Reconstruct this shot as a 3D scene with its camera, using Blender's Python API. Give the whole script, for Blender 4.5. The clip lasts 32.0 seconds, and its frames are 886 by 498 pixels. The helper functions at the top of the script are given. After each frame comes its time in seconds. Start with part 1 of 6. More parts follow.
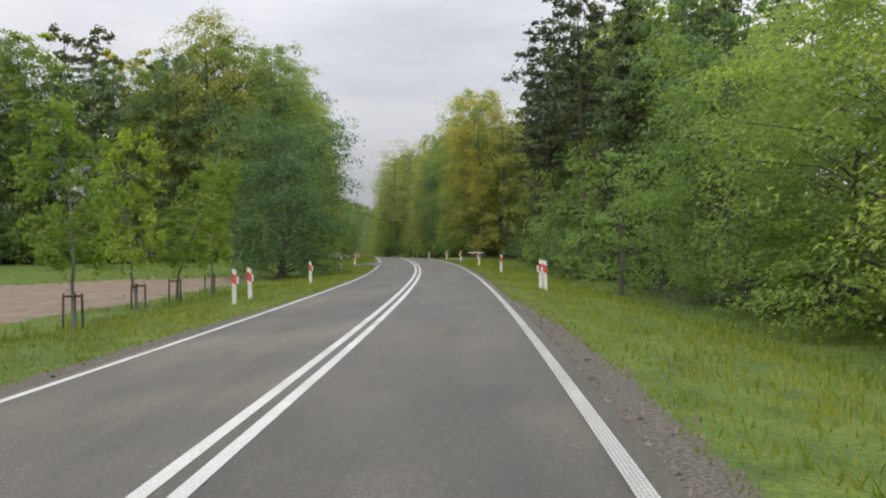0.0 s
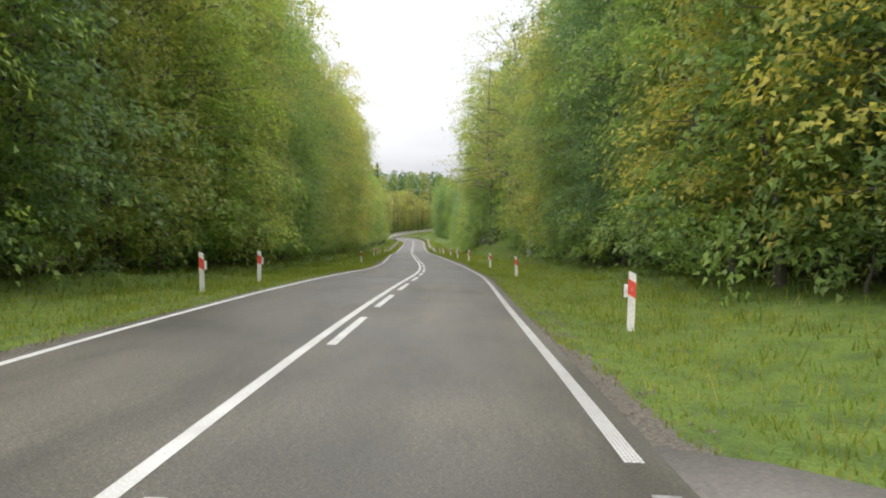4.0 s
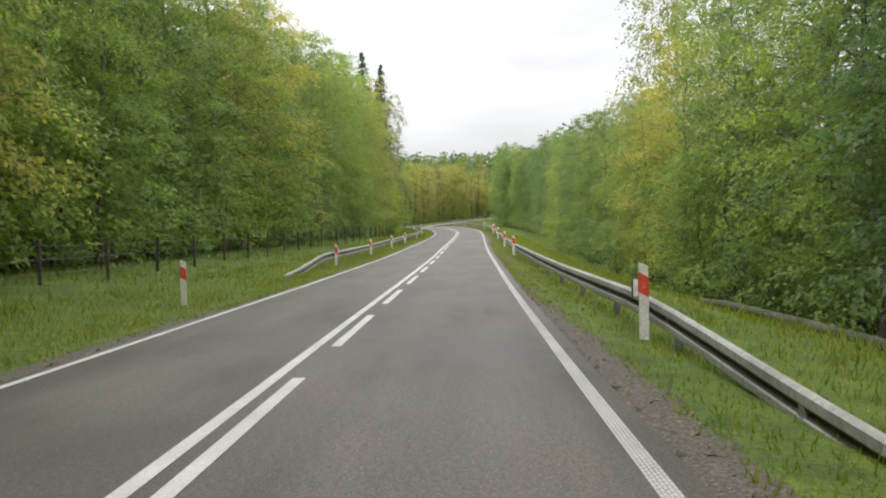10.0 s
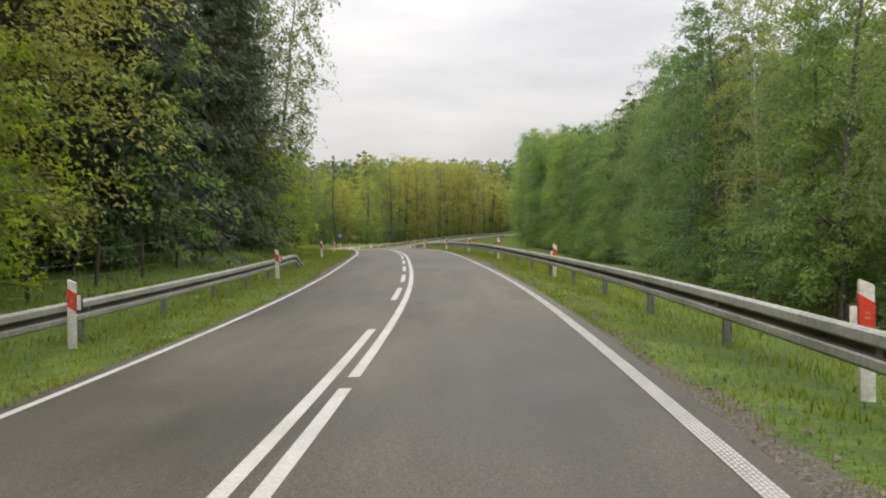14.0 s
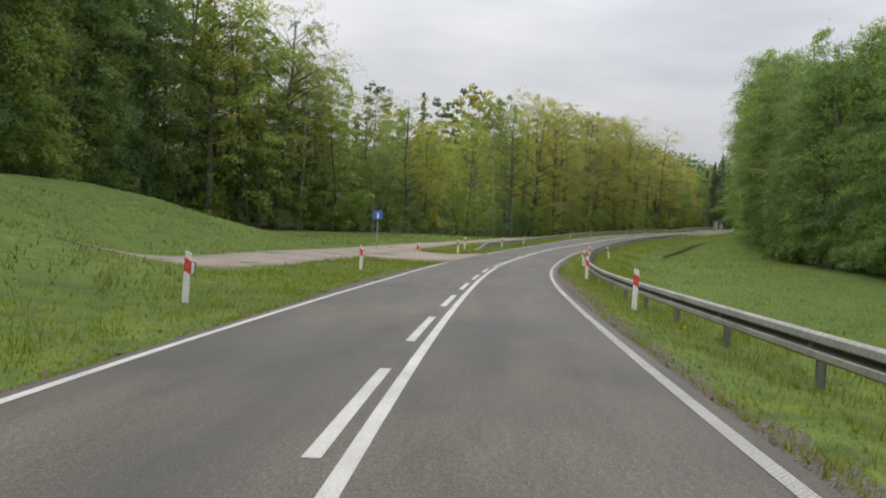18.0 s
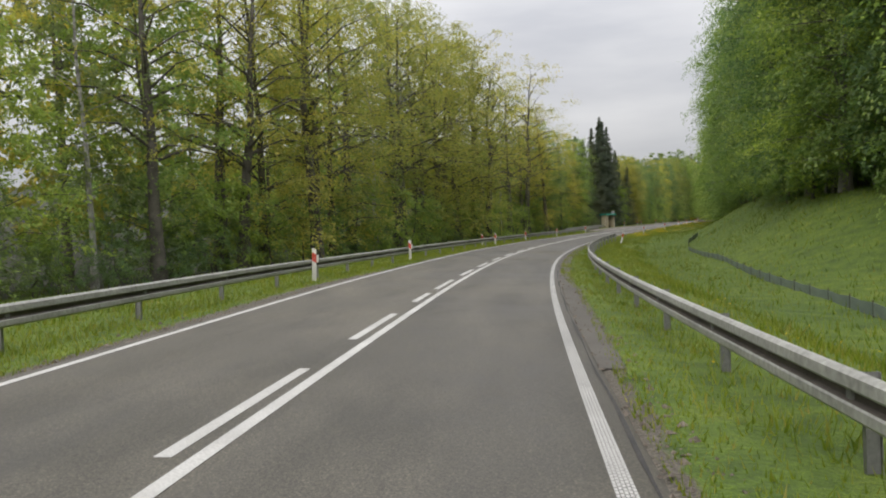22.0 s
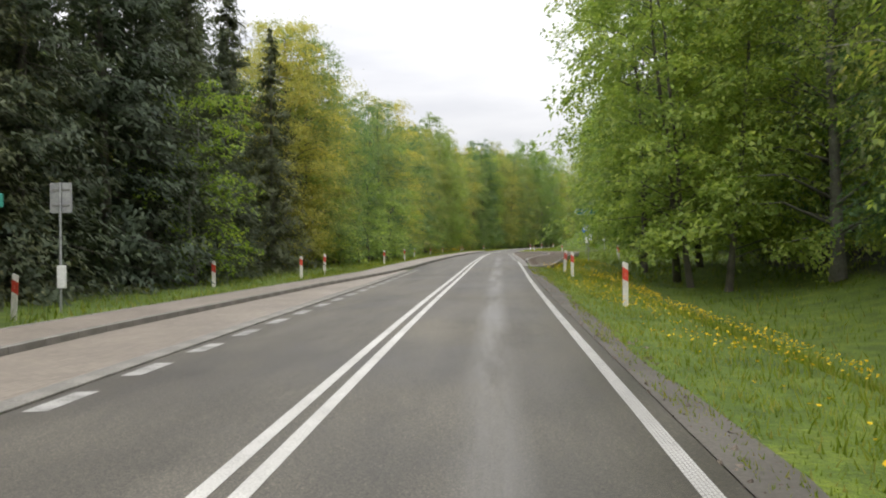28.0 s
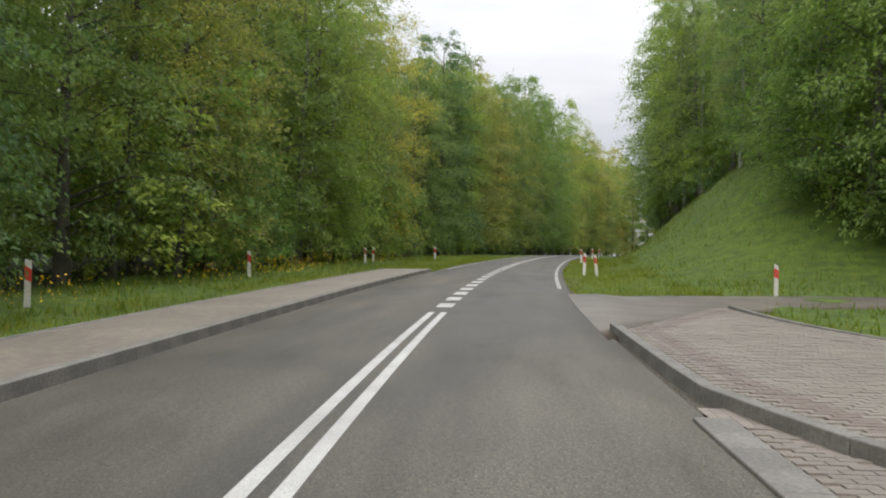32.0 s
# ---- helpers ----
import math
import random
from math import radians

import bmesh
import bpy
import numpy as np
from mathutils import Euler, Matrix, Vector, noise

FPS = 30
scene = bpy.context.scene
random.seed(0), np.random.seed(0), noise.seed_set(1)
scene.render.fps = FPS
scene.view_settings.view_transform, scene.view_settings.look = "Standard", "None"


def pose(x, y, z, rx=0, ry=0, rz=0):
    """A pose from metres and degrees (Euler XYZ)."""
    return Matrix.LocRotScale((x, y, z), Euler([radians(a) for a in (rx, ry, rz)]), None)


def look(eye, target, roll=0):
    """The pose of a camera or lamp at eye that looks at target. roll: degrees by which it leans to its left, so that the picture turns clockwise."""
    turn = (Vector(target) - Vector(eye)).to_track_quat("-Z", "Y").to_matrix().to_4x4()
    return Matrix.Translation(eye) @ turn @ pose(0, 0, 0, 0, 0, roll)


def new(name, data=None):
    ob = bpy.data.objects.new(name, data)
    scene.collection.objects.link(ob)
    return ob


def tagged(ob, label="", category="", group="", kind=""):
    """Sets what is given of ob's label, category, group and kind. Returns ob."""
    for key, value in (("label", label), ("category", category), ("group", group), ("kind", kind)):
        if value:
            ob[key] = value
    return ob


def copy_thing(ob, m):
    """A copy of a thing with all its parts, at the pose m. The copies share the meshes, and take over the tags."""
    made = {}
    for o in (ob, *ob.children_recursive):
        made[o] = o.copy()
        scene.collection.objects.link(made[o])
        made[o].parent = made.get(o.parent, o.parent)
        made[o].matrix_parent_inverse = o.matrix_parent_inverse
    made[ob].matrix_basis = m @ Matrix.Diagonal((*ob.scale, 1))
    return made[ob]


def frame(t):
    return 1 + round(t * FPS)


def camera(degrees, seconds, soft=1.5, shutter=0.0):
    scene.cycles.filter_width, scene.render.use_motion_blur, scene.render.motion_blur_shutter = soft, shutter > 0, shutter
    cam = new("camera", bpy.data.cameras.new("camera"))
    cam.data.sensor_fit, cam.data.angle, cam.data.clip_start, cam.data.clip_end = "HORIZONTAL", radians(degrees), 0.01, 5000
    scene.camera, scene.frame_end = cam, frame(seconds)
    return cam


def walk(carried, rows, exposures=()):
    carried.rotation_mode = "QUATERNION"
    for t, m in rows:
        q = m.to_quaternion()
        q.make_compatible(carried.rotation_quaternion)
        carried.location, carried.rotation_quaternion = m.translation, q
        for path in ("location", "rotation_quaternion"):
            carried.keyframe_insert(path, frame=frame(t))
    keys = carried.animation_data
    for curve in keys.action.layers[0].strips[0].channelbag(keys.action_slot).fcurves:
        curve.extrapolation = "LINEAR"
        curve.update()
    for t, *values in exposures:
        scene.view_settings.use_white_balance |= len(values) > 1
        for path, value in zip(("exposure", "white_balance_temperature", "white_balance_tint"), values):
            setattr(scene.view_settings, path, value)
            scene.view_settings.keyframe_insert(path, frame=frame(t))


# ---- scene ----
# ---------------------------------------------------------------- camera
cam = camera(54.6, 32.0, soft=2.0)
ROWS = [
    (0, -0.01, 0.0, 0.01, -3.39, -0.77, 0.28),
    (0.5, 0.99, 11.99, -0.11, -3.13, -1.05, 0.24),
    (1, 1.86, 23.98, -0.24, -2.56, -1.57, 0.35),
    (1.5, 2.55, 35.98, -0.37, -1.75, -2.02, 0.55),
    (2, 3.04, 48.0, -0.45, -0.71, -2.16, 0.18),
    (2.5, 3.26, 60.02, -0.56, 0.52, -2.05, -0.22),
    (3, 3.25, 72.06, -0.63, 1.7, -1.88, -0.11),
    (3.5, 3.03, 84.1, -0.76, 3.01, -1.79, 0.25),
    (4, 2.66, 96.15, -0.95, 4.04, -1.93, 0.25),
    (4.5, 2.14, 108.2, -1.2, 4.73, -2.1, 0.13),
    (5, 1.5, 120.24, -1.55, 5.57, -2.17, 0.12),
    (5.5, 0.67, 132.25, -1.96, 6.84, -2.02, 0.34),
    (6, -0.39, 144.22, -2.36, 7.5, -2.01, 0.94),
    (6.5, -1.64, 156.16, -2.7, 7.98, -2.12, 1.0),
    (7, -2.99, 168.08, -2.96, 8.17, -2.22, 1.16),
    (7.5, -4.34, 179.99, -3.27, 8.35, -2.4, 1.52),
    (8, -5.71, 191.89, -3.58, 8.39, -2.51, 1.64),
    (8.5, -7.11, 203.79, -3.92, 7.91, -2.56, 1.48),
    (9, -8.47, 215.72, -4.31, 7.36, -2.67, 1.18),
    (9.5, -9.72, 227.7, -4.67, 7.54, -2.51, 1.15),
    (10, -10.98, 239.67, -5.06, 7.78, -2.28, 1.22),
    (10.5, -12.23, 251.61, -5.32, 7.57, -2.32, 1.01),
    (11, -13.45, 263.52, -5.53, 7.36, -2.4, 1.15),
    (11.5, -14.67, 275.42, -5.69, 7.08, -2.28, 0.65),
    (12, -15.88, 287.37, -5.78, 6.74, -2.29, -0.11),
    (12.5, -17.04, 299.37, -5.82, 6.75, -2.31, -0.17),
    (13, -18.24, 311.41, -5.85, 7.1, -2.24, -0.07),
    (13.5, -19.59, 323.41, -5.84, 7.6, -1.64, 0.04),
    (14, -21.15, 335.37, -5.88, 8.48, -1.21, -0.15),
    (14.5, -22.89, 347.31, -5.87, 10.03, -0.95, 0.01),
    (15, -24.85, 359.23, -5.87, 11.5, -0.79, -0.48),
    (15.5, -27.11, 371.09, -5.84, 13.54, -0.89, -1.51),
    (16, -29.77, 382.87, -5.84, 15.18, -1.26, -2.97),
    (16.5, -32.68, 394.58, -5.88, 15.8, -1.74, -4.27),
    (17, -35.7, 406.26, -6.12, 16.15, -1.78, -4.32),
    (17.5, -38.65, 417.93, -6.32, 16.16, -2.05, -4.18),
    (18, -41.55, 429.59, -6.63, 16.04, -2.15, -3.33),
    (18.5, -44.1, 441.28, -6.95, 15.25, -1.92, -1.98),
    (19, -46.27, 453.01, -7.29, 13.37, -1.58, -0.88),
    (19.5, -48.1, 464.76, -7.5, 11.36, -0.96, -0.18),
    (20, -49.37, 476.63, -7.59, 10.03, -0.47, -0.22),
    (20.5, -50.41, 488.54, -7.67, 8.75, -0.45, 0.06),
    (21, -51.19, 500.53, -7.71, 7.23, -0.44, 0.04),
    (21.5, -51.59, 512.55, -7.71, 5.87, -0.44, 0.52),
    (22, -51.75, 524.58, -7.62, 4.75, -0.39, 1.78),
    (22.5, -51.72, 536.59, -7.57, 3.18, 0.09, 2.04),
    (23, -51.35, 548.53, -7.46, 1.65, 0.23, 2.35),
    (23.5, -50.65, 560.4, -7.29, -0.43, 0.15, 2.38),
    (24, -49.54, 572.17, -7.08, -2.25, 0.12, 2.49),
    (24.5, -48.08, 583.87, -6.87, -4.27, 0.14, 2.24),
    (25, -46.24, 595.52, -6.6, -6.19, 0.09, 1.86),
    (25.5, -44.04, 607.16, -6.33, -7.83, 0.38, 2.15),
    (26, -41.49, 618.8, -6.02, -10.75, 0.63, 1.88),
    (26.5, -38.5, 630.39, -5.69, -12.93, 0.78, 1.63),
    (27, -35.26, 641.94, -5.35, -13.31, 0.87, 1.59),
    (27.5, -32.06, 653.52, -5.02, -12.37, 0.95, 1.54),
    (28, -28.82, 665.05, -4.66, -13.01, 0.91, 0.94),
    (28.5, -25.47, 676.52, -4.37, -13.27, 0.88, 0.55),
    (29, -22.08, 687.94, -4.06, -13.3, 0.81, 0.63),
    (29.5, -18.71, 699.35, -3.76, -13.36, 0.72, 0.51),
    (30, -15.31, 710.77, -3.46, -13.48, 0.67, 0.15),
    (30.5, -11.91, 722.23, -3.17, -13.76, 0.59, -0.14),
    (31, -8.47, 733.74, -2.92, -13.9, 0.57, -0.48),
    (31.5, -4.99, 745.32, -2.72, -14.09, 0.57, -0.85),
    (32, -1.41, 756.92, -2.5, -14.93, 0.79, -1.22),
]
EXPOSURES = [(0, -0.12, 6400, 11.5), (1.5, 0.08, 6400, 11.5), (3, 0.42, 6450, 11.5), (6, 0.7, 6520, 11.5), (9, 0.6, 6520, 11.5), (11, 0.36, 6600, 11.5), (13, 0.26, 6750, 11.5), (14, 0.12, 6800, 11.5), (15, 0.04, 6700, 11.5), (17, -0.15, 6450, 11.5), (19, -0.14, 6450, 11.5), (20, -0.18, 6520, 11.5), (21, -0.14, 6520, 11.5), (22, -0.14, 6550, 11.5), (23.5, 0.08, 6520, 11.5), (25.5, 0.4, 6520, 11.5), (27.5, 0.34, 6550, 11.5), (29, 0.18, 6700, 11.5), (30, 0.02, 6550, 11.5), (32, 0.04, 6400, 11.5)]



def eye_pose(x, y, z, yaw, pitch, roll):
    a, b = radians(yaw), radians(pitch)
    way = Vector((-math.sin(a) * math.cos(b), math.cos(a) * math.cos(b), math.sin(b)))
    return look((x, y, z), Vector((x, y, z)) + way, -roll)


walk(cam, [(r[0], eye_pose(*r[1:])) for r in ROWS], exposures=EXPOSURES)

# ---------------------------------------------------------------- light: overcast sky, wide soft sun
world = bpy.data.worlds.new("sky")
scene.world = world
world.use_nodes = True
wn, wl = world.node_tree.nodes, world.node_tree.links
wn.clear()
w_out = wn.new("ShaderNodeOutputWorld")
w_bg = wn.new("ShaderNodeBackground")
w_mix = wn.new("ShaderNodeMixRGB")
w_sky = wn.new("ShaderNodeTexSky")
w_sky.sky_type = "NISHITA"
w_sky.sun_disc = False
w_sky.sun_elevation = radians(37)
w_sky.sun_rotation = radians(195)
w_geo = wn.new("ShaderNodeTexCoord")
w_map = wn.new("ShaderNodeMapping")
w_map.inputs["Scale"].default_value = (1.6, 1.6, 7.0)
w_noise = wn.new("ShaderNodeTexNoise")
w_noise.inputs["Scale"].default_value = 1.7
w_noise.inputs["Detail"].default_value = 5
w_ramp = wn.new("ShaderNodeValToRGB")
w_ramp.color_ramp.elements[0].position, w_ramp.color_ramp.elements[0].color = 0.3, (6.0, 6.15, 6.5, 1)
w_ramp.color_ramp.elements[1].position, w_ramp.color_ramp.elements[1].color = 0.62, (8.5, 8.55, 8.6, 1)
wl.new(w_geo.outputs["Generated"], w_map.inputs["Vector"])
wl.new(w_map.outputs["Vector"], w_noise.inputs["Vector"])
wl.new(w_noise.outputs["Fac"], w_ramp.inputs["Fac"])
w_mix.inputs["Fac"].default_value = 0.93
wl.new(w_sky.outputs["Color"], w_mix.inputs["Color1"])
wl.new(w_ramp.outputs["Color"], w_mix.inputs["Color2"])
# an overcast sky is about three times as bright overhead as at the horizon
w_sep = wn.new("ShaderNodeSeparateXYZ")
wl.new(w_geo.outputs["Generated"], w_sep.inputs["Vector"])
w_grad = wn.new("ShaderNodeMapRange")
w_grad.inputs["From Min"].default_value, w_grad.inputs["From Max"].default_value = 0.0, 1.0
w_grad.inputs["To Min"].default_value, w_grad.inputs["To Max"].default_value = 0.64, 3.0
wl.new(w_sep.outputs["Z"], w_grad.inputs["Value"])
w_mul = wn.new("ShaderNodeMixRGB")
w_mul.blend_type = "MULTIPLY"
w_mul.inputs["Fac"].default_value = 1.0
wl.new(w_mix.outputs["Color"], w_mul.inputs["Color1"])
wl.new(w_grad.outputs["Result"], w_mul.inputs["Color2"])
wl.new(w_mul.outputs["Color"], w_bg.inputs["Color"])
w_bg.inputs["Strength"].default_value = 0.1
wl.new(w_bg.outputs["Background"], w_out.inputs["Surface"])

sun_data = bpy.data.lights.new("sun", "SUN")
sun_data.energy, sun_data.angle, sun_data.color = 1.5, radians(40), (1.0, 0.97, 0.92)
sun = new("sun", sun_data)
sun.matrix_basis = look((0, 0, 50), (0.22, 0.9, 49.3))


# ---------------------------------------------------------------- materials
def material(name, rough=0.8):
    m = bpy.data.materials.new(name)
    m.use_nodes = True
    b = m.node_tree.nodes["Principled BSDF"]
    b.inputs["Roughness"].default_value = rough
    return m, m.node_tree.nodes, m.node_tree.links, b


def ramp(nodes, *stops):
    r = nodes.new("ShaderNodeValToRGB")
    while len(r.color_ramp.elements) < len(stops):
        r.color_ramp.elements.new(0.5)
    for e, (p, c) in zip(r.color_ramp.elements, stops):
        e.position, e.color = p, (*c, 1)
    return r


def noise_node(nodes, links, scale, detail=4, coords=None, rough=0.55):
    n = nodes.new("ShaderNodeTexNoise")
    n.inputs["Scale"].default_value, n.inputs["Detail"].default_value = scale, detail
    n.inputs["Roughness"].default_value = rough
    if coords is not None:
        links.new(coords, n.inputs["Vector"])
    return n


def mixed(nodes, links, kind, fac, a, b):
    n = nodes.new("ShaderNodeMixRGB")
    n.blend_type = kind
    for socket, value in ((n.inputs["Fac"], fac), (n.inputs["Color1"], a), (n.inputs["Color2"], b)):
        if isinstance(value, (int, float)):
            socket.default_value = value
        elif isinstance(value, tuple):
            socket.default_value = (*value, 1)
        else:
            links.new(value, socket)
    return n.outputs["Color"]


def bump(nodes, links, b, height, strength, distance):
    n = nodes.new("ShaderNodeBump")
    n.inputs["Strength"].default_value, n.inputs["Distance"].default_value = strength, distance
    links.new(height, n.inputs["Height"])
    links.new(n.outputs["Normal"], b.inputs["Normal"])


def surface(name, dark, light, rough, coarse, fine, relief=0.3, depth=0.004, metal=0.0, random_shift=0.0):
    """A mottled surface: two colours mixed by a coarse and a fine noise, with fine relief."""
    m, n, l, b = material(name, rough)
    at = n.new("ShaderNodeTexCoord").outputs["Object"]
    big, small = noise_node(n, l, coarse, 5, at), noise_node(n, l, fine, 3, at)
    r1 = ramp(n, (0.3, dark), (0.7, light))
    l.new(big.outputs["Fac"], r1.inputs["Fac"])
    r2 = ramp(n, (0.25, (0.62, 0.62, 0.62)), (0.75, (1.25, 1.25, 1.25)))
    l.new(small.outputs["Fac"], r2.inputs["Fac"])
    colour = mixed(n, l, "MULTIPLY", 0.8, r1.outputs["Color"], r2.outputs["Color"])
    if random_shift:
        info = n.new("ShaderNodeObjectInfo")
        r3 = ramp(n, (0, (1 - random_shift,) * 3), (1, (1 + random_shift,) * 3))
        l.new(info.outputs["Random"], r3.inputs["Fac"])
        colour = mixed(n, l, "MULTIPLY", 1.0, colour, r3.outputs["Color"])
    l.new(colour, b.inputs["Base Color"])
    b.inputs["Metallic"].default_value = metal
    if relief:
        bump(n, l, b, small.outputs["Fac"], relief, depth)
    return m


def leaf_material(name, colours, shine=0.5, through_light=0.56):
    """Leaves: each leaf and each tree has a tint of its own, and some light shines through."""
    m, n, l, b = material(name, shine)
    geo = n.new("ShaderNodeNewGeometry")
    info = n.new("ShaderNodeObjectInfo")
    r1 = ramp(n, *[(i / (len(colours) - 1), c) for i, c in enumerate(colours)])
    l.new(geo.outputs["Random Per Island"], r1.inputs["Fac"])
    r2 = ramp(n, (0.0, (0.7, 0.78, 0.86)), (0.5, (1.02, 1.0, 1.05)), (1.0, (1.27, 1.14, 0.98)))
    l.new(info.outputs["Random"], r2.inputs["Fac"])
    at = n.new("ShaderNodeTexCoord").outputs["Object"]
    patch = noise_node(n, l, 0.35, 3, at)
    r3 = ramp(n, (0.3, (0.75, 0.8, 0.8)), (0.7, (1.2, 1.15, 1.0)))
    l.new(patch.outputs["Fac"], r3.inputs["Fac"])
    colour = mixed(n, l, "MULTIPLY", 1.0, mixed(n, l, "MULTIPLY", 1.0, r1.outputs["Color"], r2.outputs["Color"]), r3.outputs["Color"])
    l.new(colour, b.inputs["Base Color"])
    b.inputs["Specular IOR Level"].default_value = 0.25
    tr = n.new("ShaderNodeBsdfTranslucent")
    l.new(mixed(n, l, "MULTIPLY", 1.0, colour, (1.4, 1.42, 0.95)), tr.inputs["Color"])
    mx = n.new("ShaderNodeMixShader")
    mx.inputs["Fac"].default_value = through_light
    l.new(b.outputs["BSDF"], mx.inputs[1])
    l.new(tr.outputs["BSDF"], mx.inputs[2])
    l.new(mx.outputs["Shader"], n["Material Output"].inputs["Surface"])
    return m


M = {}
M["leaf_beech"] = leaf_material("leaf_beech", [(0.146, 0.226, 0.066), (0.224, 0.319, 0.09), (0.314, 0.397, 0.12)])
M["leaf_yellow"] = leaf_material("leaf_yellow", [(0.232, 0.266, 0.0794), (0.332, 0.348, 0.0983), (0.448, 0.402, 0.124)])
M["leaf_fresh"] = leaf_material("leaf_fresh", [(0.156, 0.247, 0.03), (0.229, 0.323, 0.048), (0.312, 0.38, 0.072)])
M["leaf_birch"] = leaf_material("leaf_birch", [(0.153, 0.199, 0.0816), (0.218, 0.261, 0.113), (0.283, 0.309, 0.146)])
M["leaf_dark"] = leaf_material("leaf_dark", [(0.106, 0.171, 0.0792), (0.156, 0.239, 0.101), (0.224, 0.302, 0.131)])
M["needle_spruce"] = leaf_material("needle_spruce", [(0.056, 0.074, 0.046), (0.08, 0.102, 0.06), (0.11, 0.132, 0.078)], 0.6, 0.3)
M["needle_pine"] = leaf_material("needle_pine", [(0.072, 0.098, 0.062), (0.104, 0.132, 0.08), (0.14, 0.165, 0.1)], 0.6, 0.3)
M["grass_blade"] = leaf_material("grass_blade", [(0.0827, 0.129, 0.0119), (0.127, 0.185, 0.0167), (0.175, 0.223, 0.0262), (0.244, 0.233, 0.0714)], 0.55, 0.4)
M["bark"] = surface("bark", (0.055, 0.049, 0.041), (0.15, 0.137, 0.115), 0.95, 1.5, 14, 0.8, 0.03)
M["bark_grey"] = surface("bark_grey", (0.1, 0.095, 0.085), (0.22, 0.21, 0.19), 0.9, 1.2, 12, 0.5, 0.02)
M["bark_pine"] = surface("bark_pine", (0.055, 0.04, 0.03), (0.125, 0.088, 0.063), 0.95, 1.3, 10, 0.8, 0.03)
M["bark_moss"] = surface("bark_moss", (0.035, 0.04, 0.02), (0.1, 0.095, 0.07), 0.95, 1.6, 12, 0.7, 0.02)
M["bark_birch"] = surface("bark_birch", (0.12, 0.11, 0.1), (0.55, 0.53, 0.5), 0.8, 2.2, 9, 0.3, 0.01)
M["paint_white"] = surface("paint_white", (0.42, 0.41, 0.385), (0.57, 0.56, 0.53), 0.7, 1.1, 60, 0.15, 0.002)
M["paint_worn"] = surface("paint_worn", (0.16, 0.155, 0.145), (0.36, 0.35, 0.33), 0.75, 1.4, 50, 0.15, 0.002)
M["paint_dull"] = surface("paint_dull", (0.13, 0.125, 0.115), (0.42, 0.41, 0.39), 0.75, 2.4, 40, 0.2, 0.002)
M["post_white"] = surface("post_white", (0.52, 0.5, 0.45), (0.72, 0.71, 0.67), 0.5, 3, 25, 0.1, 0.002, random_shift=0.08)
M["foil_red"] = surface("foil_red", (0.42, 0.035, 0.02), (0.56, 0.055, 0.03), 0.45, 6, 40, 0.05, 0.001, random_shift=0.12)
M["foil_pale"] = surface("foil_pale", (0.5, 0.14, 0.1), (0.6, 0.22, 0.17), 0.5, 6, 40, 0.05, 0.001)
M["dark_plastic"] = surface("dark_plastic", (0.02, 0.02, 0.02), (0.05, 0.05, 0.05), 0.5, 8, 40, 0.05, 0.001)
M["steel"] = surface("steel", (0.25, 0.248, 0.225), (0.4, 0.395, 0.36), 0.7, 0.9, 14, 0.1, 0.002, metal=0.12)
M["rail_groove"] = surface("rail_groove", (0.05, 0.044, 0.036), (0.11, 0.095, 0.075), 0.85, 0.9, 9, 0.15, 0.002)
M["shoulder"] = surface("shoulder", (0.075, 0.068, 0.056), (0.125, 0.114, 0.097), 0.9, 0.7, 30, 0.5, 0.006)
M["net"] = surface("net", (0.1, 0.135, 0.11), (0.17, 0.21, 0.17), 0.8, 1.5, 30, 0.2, 0.003)
M["steel_dull"] = surface("steel_dull", (0.16, 0.16, 0.15), (0.3, 0.3, 0.29), 0.65, 2, 20, 0.15, 0.002, metal=0.4)
M["gravel"] = surface("gravel", (0.11, 0.09, 0.075), (0.24, 0.2, 0.16), 0.95, 1.1, 28, 1.0, 0.03)
M["concrete"] = surface("concrete", (0.15, 0.142, 0.126), (0.24, 0.226, 0.203), 0.85, 1.4, 30, 0.3, 0.004, random_shift=0.08)
M["paver"] = surface("paver", (0.197, 0.172, 0.144), (0.27, 0.239, 0.202), 0.55, 1.1, 40, 0.25, 0.003, random_shift=0.1)
M["paver_red"] = surface("paver_red", (0.15, 0.118, 0.099), (0.21, 0.168, 0.143), 0.55, 1.1, 40, 0.25, 0.003, random_shift=0.1)
M["mud"] = surface("mud", (0.085, 0.069, 0.053), (0.18, 0.15, 0.12), 0.5, 0.8, 14, 0.6, 0.015)
M["track"] = surface("track", (0.2, 0.165, 0.135), (0.31, 0.26, 0.215), 0.9, 0.6, 20, 0.5, 0.01)
M["sign_blue"] = surface("sign_blue", (0.02, 0.1, 0.38), (0.03, 0.13, 0.45), 0.4, 2, 30, 0.0)
M["sign_green"] = surface("sign_green", (0.015, 0.16, 0.12), (0.02, 0.2, 0.15), 0.4, 2, 30, 0.0)
M["sign_white"] = surface("sign_white", (0.66, 0.67, 0.67), (0.76, 0.76, 0.76), 0.45, 2, 30, 0.0)
M["sign_back"] = surface("sign_back", (0.3, 0.31, 0.32), (0.42, 0.43, 0.44), 0.5, 3, 30, 0.0, metal=0.5)
M["wood"] = surface("wood", (0.14, 0.1, 0.07), (0.28, 0.22, 0.16), 0.85, 3, 25, 0.4, 0.004)
M["wood_dark"] = surface("wood_dark", (0.035, 0.028, 0.022), (0.09, 0.07, 0.055), 0.9, 3, 25, 0.4, 0.004)
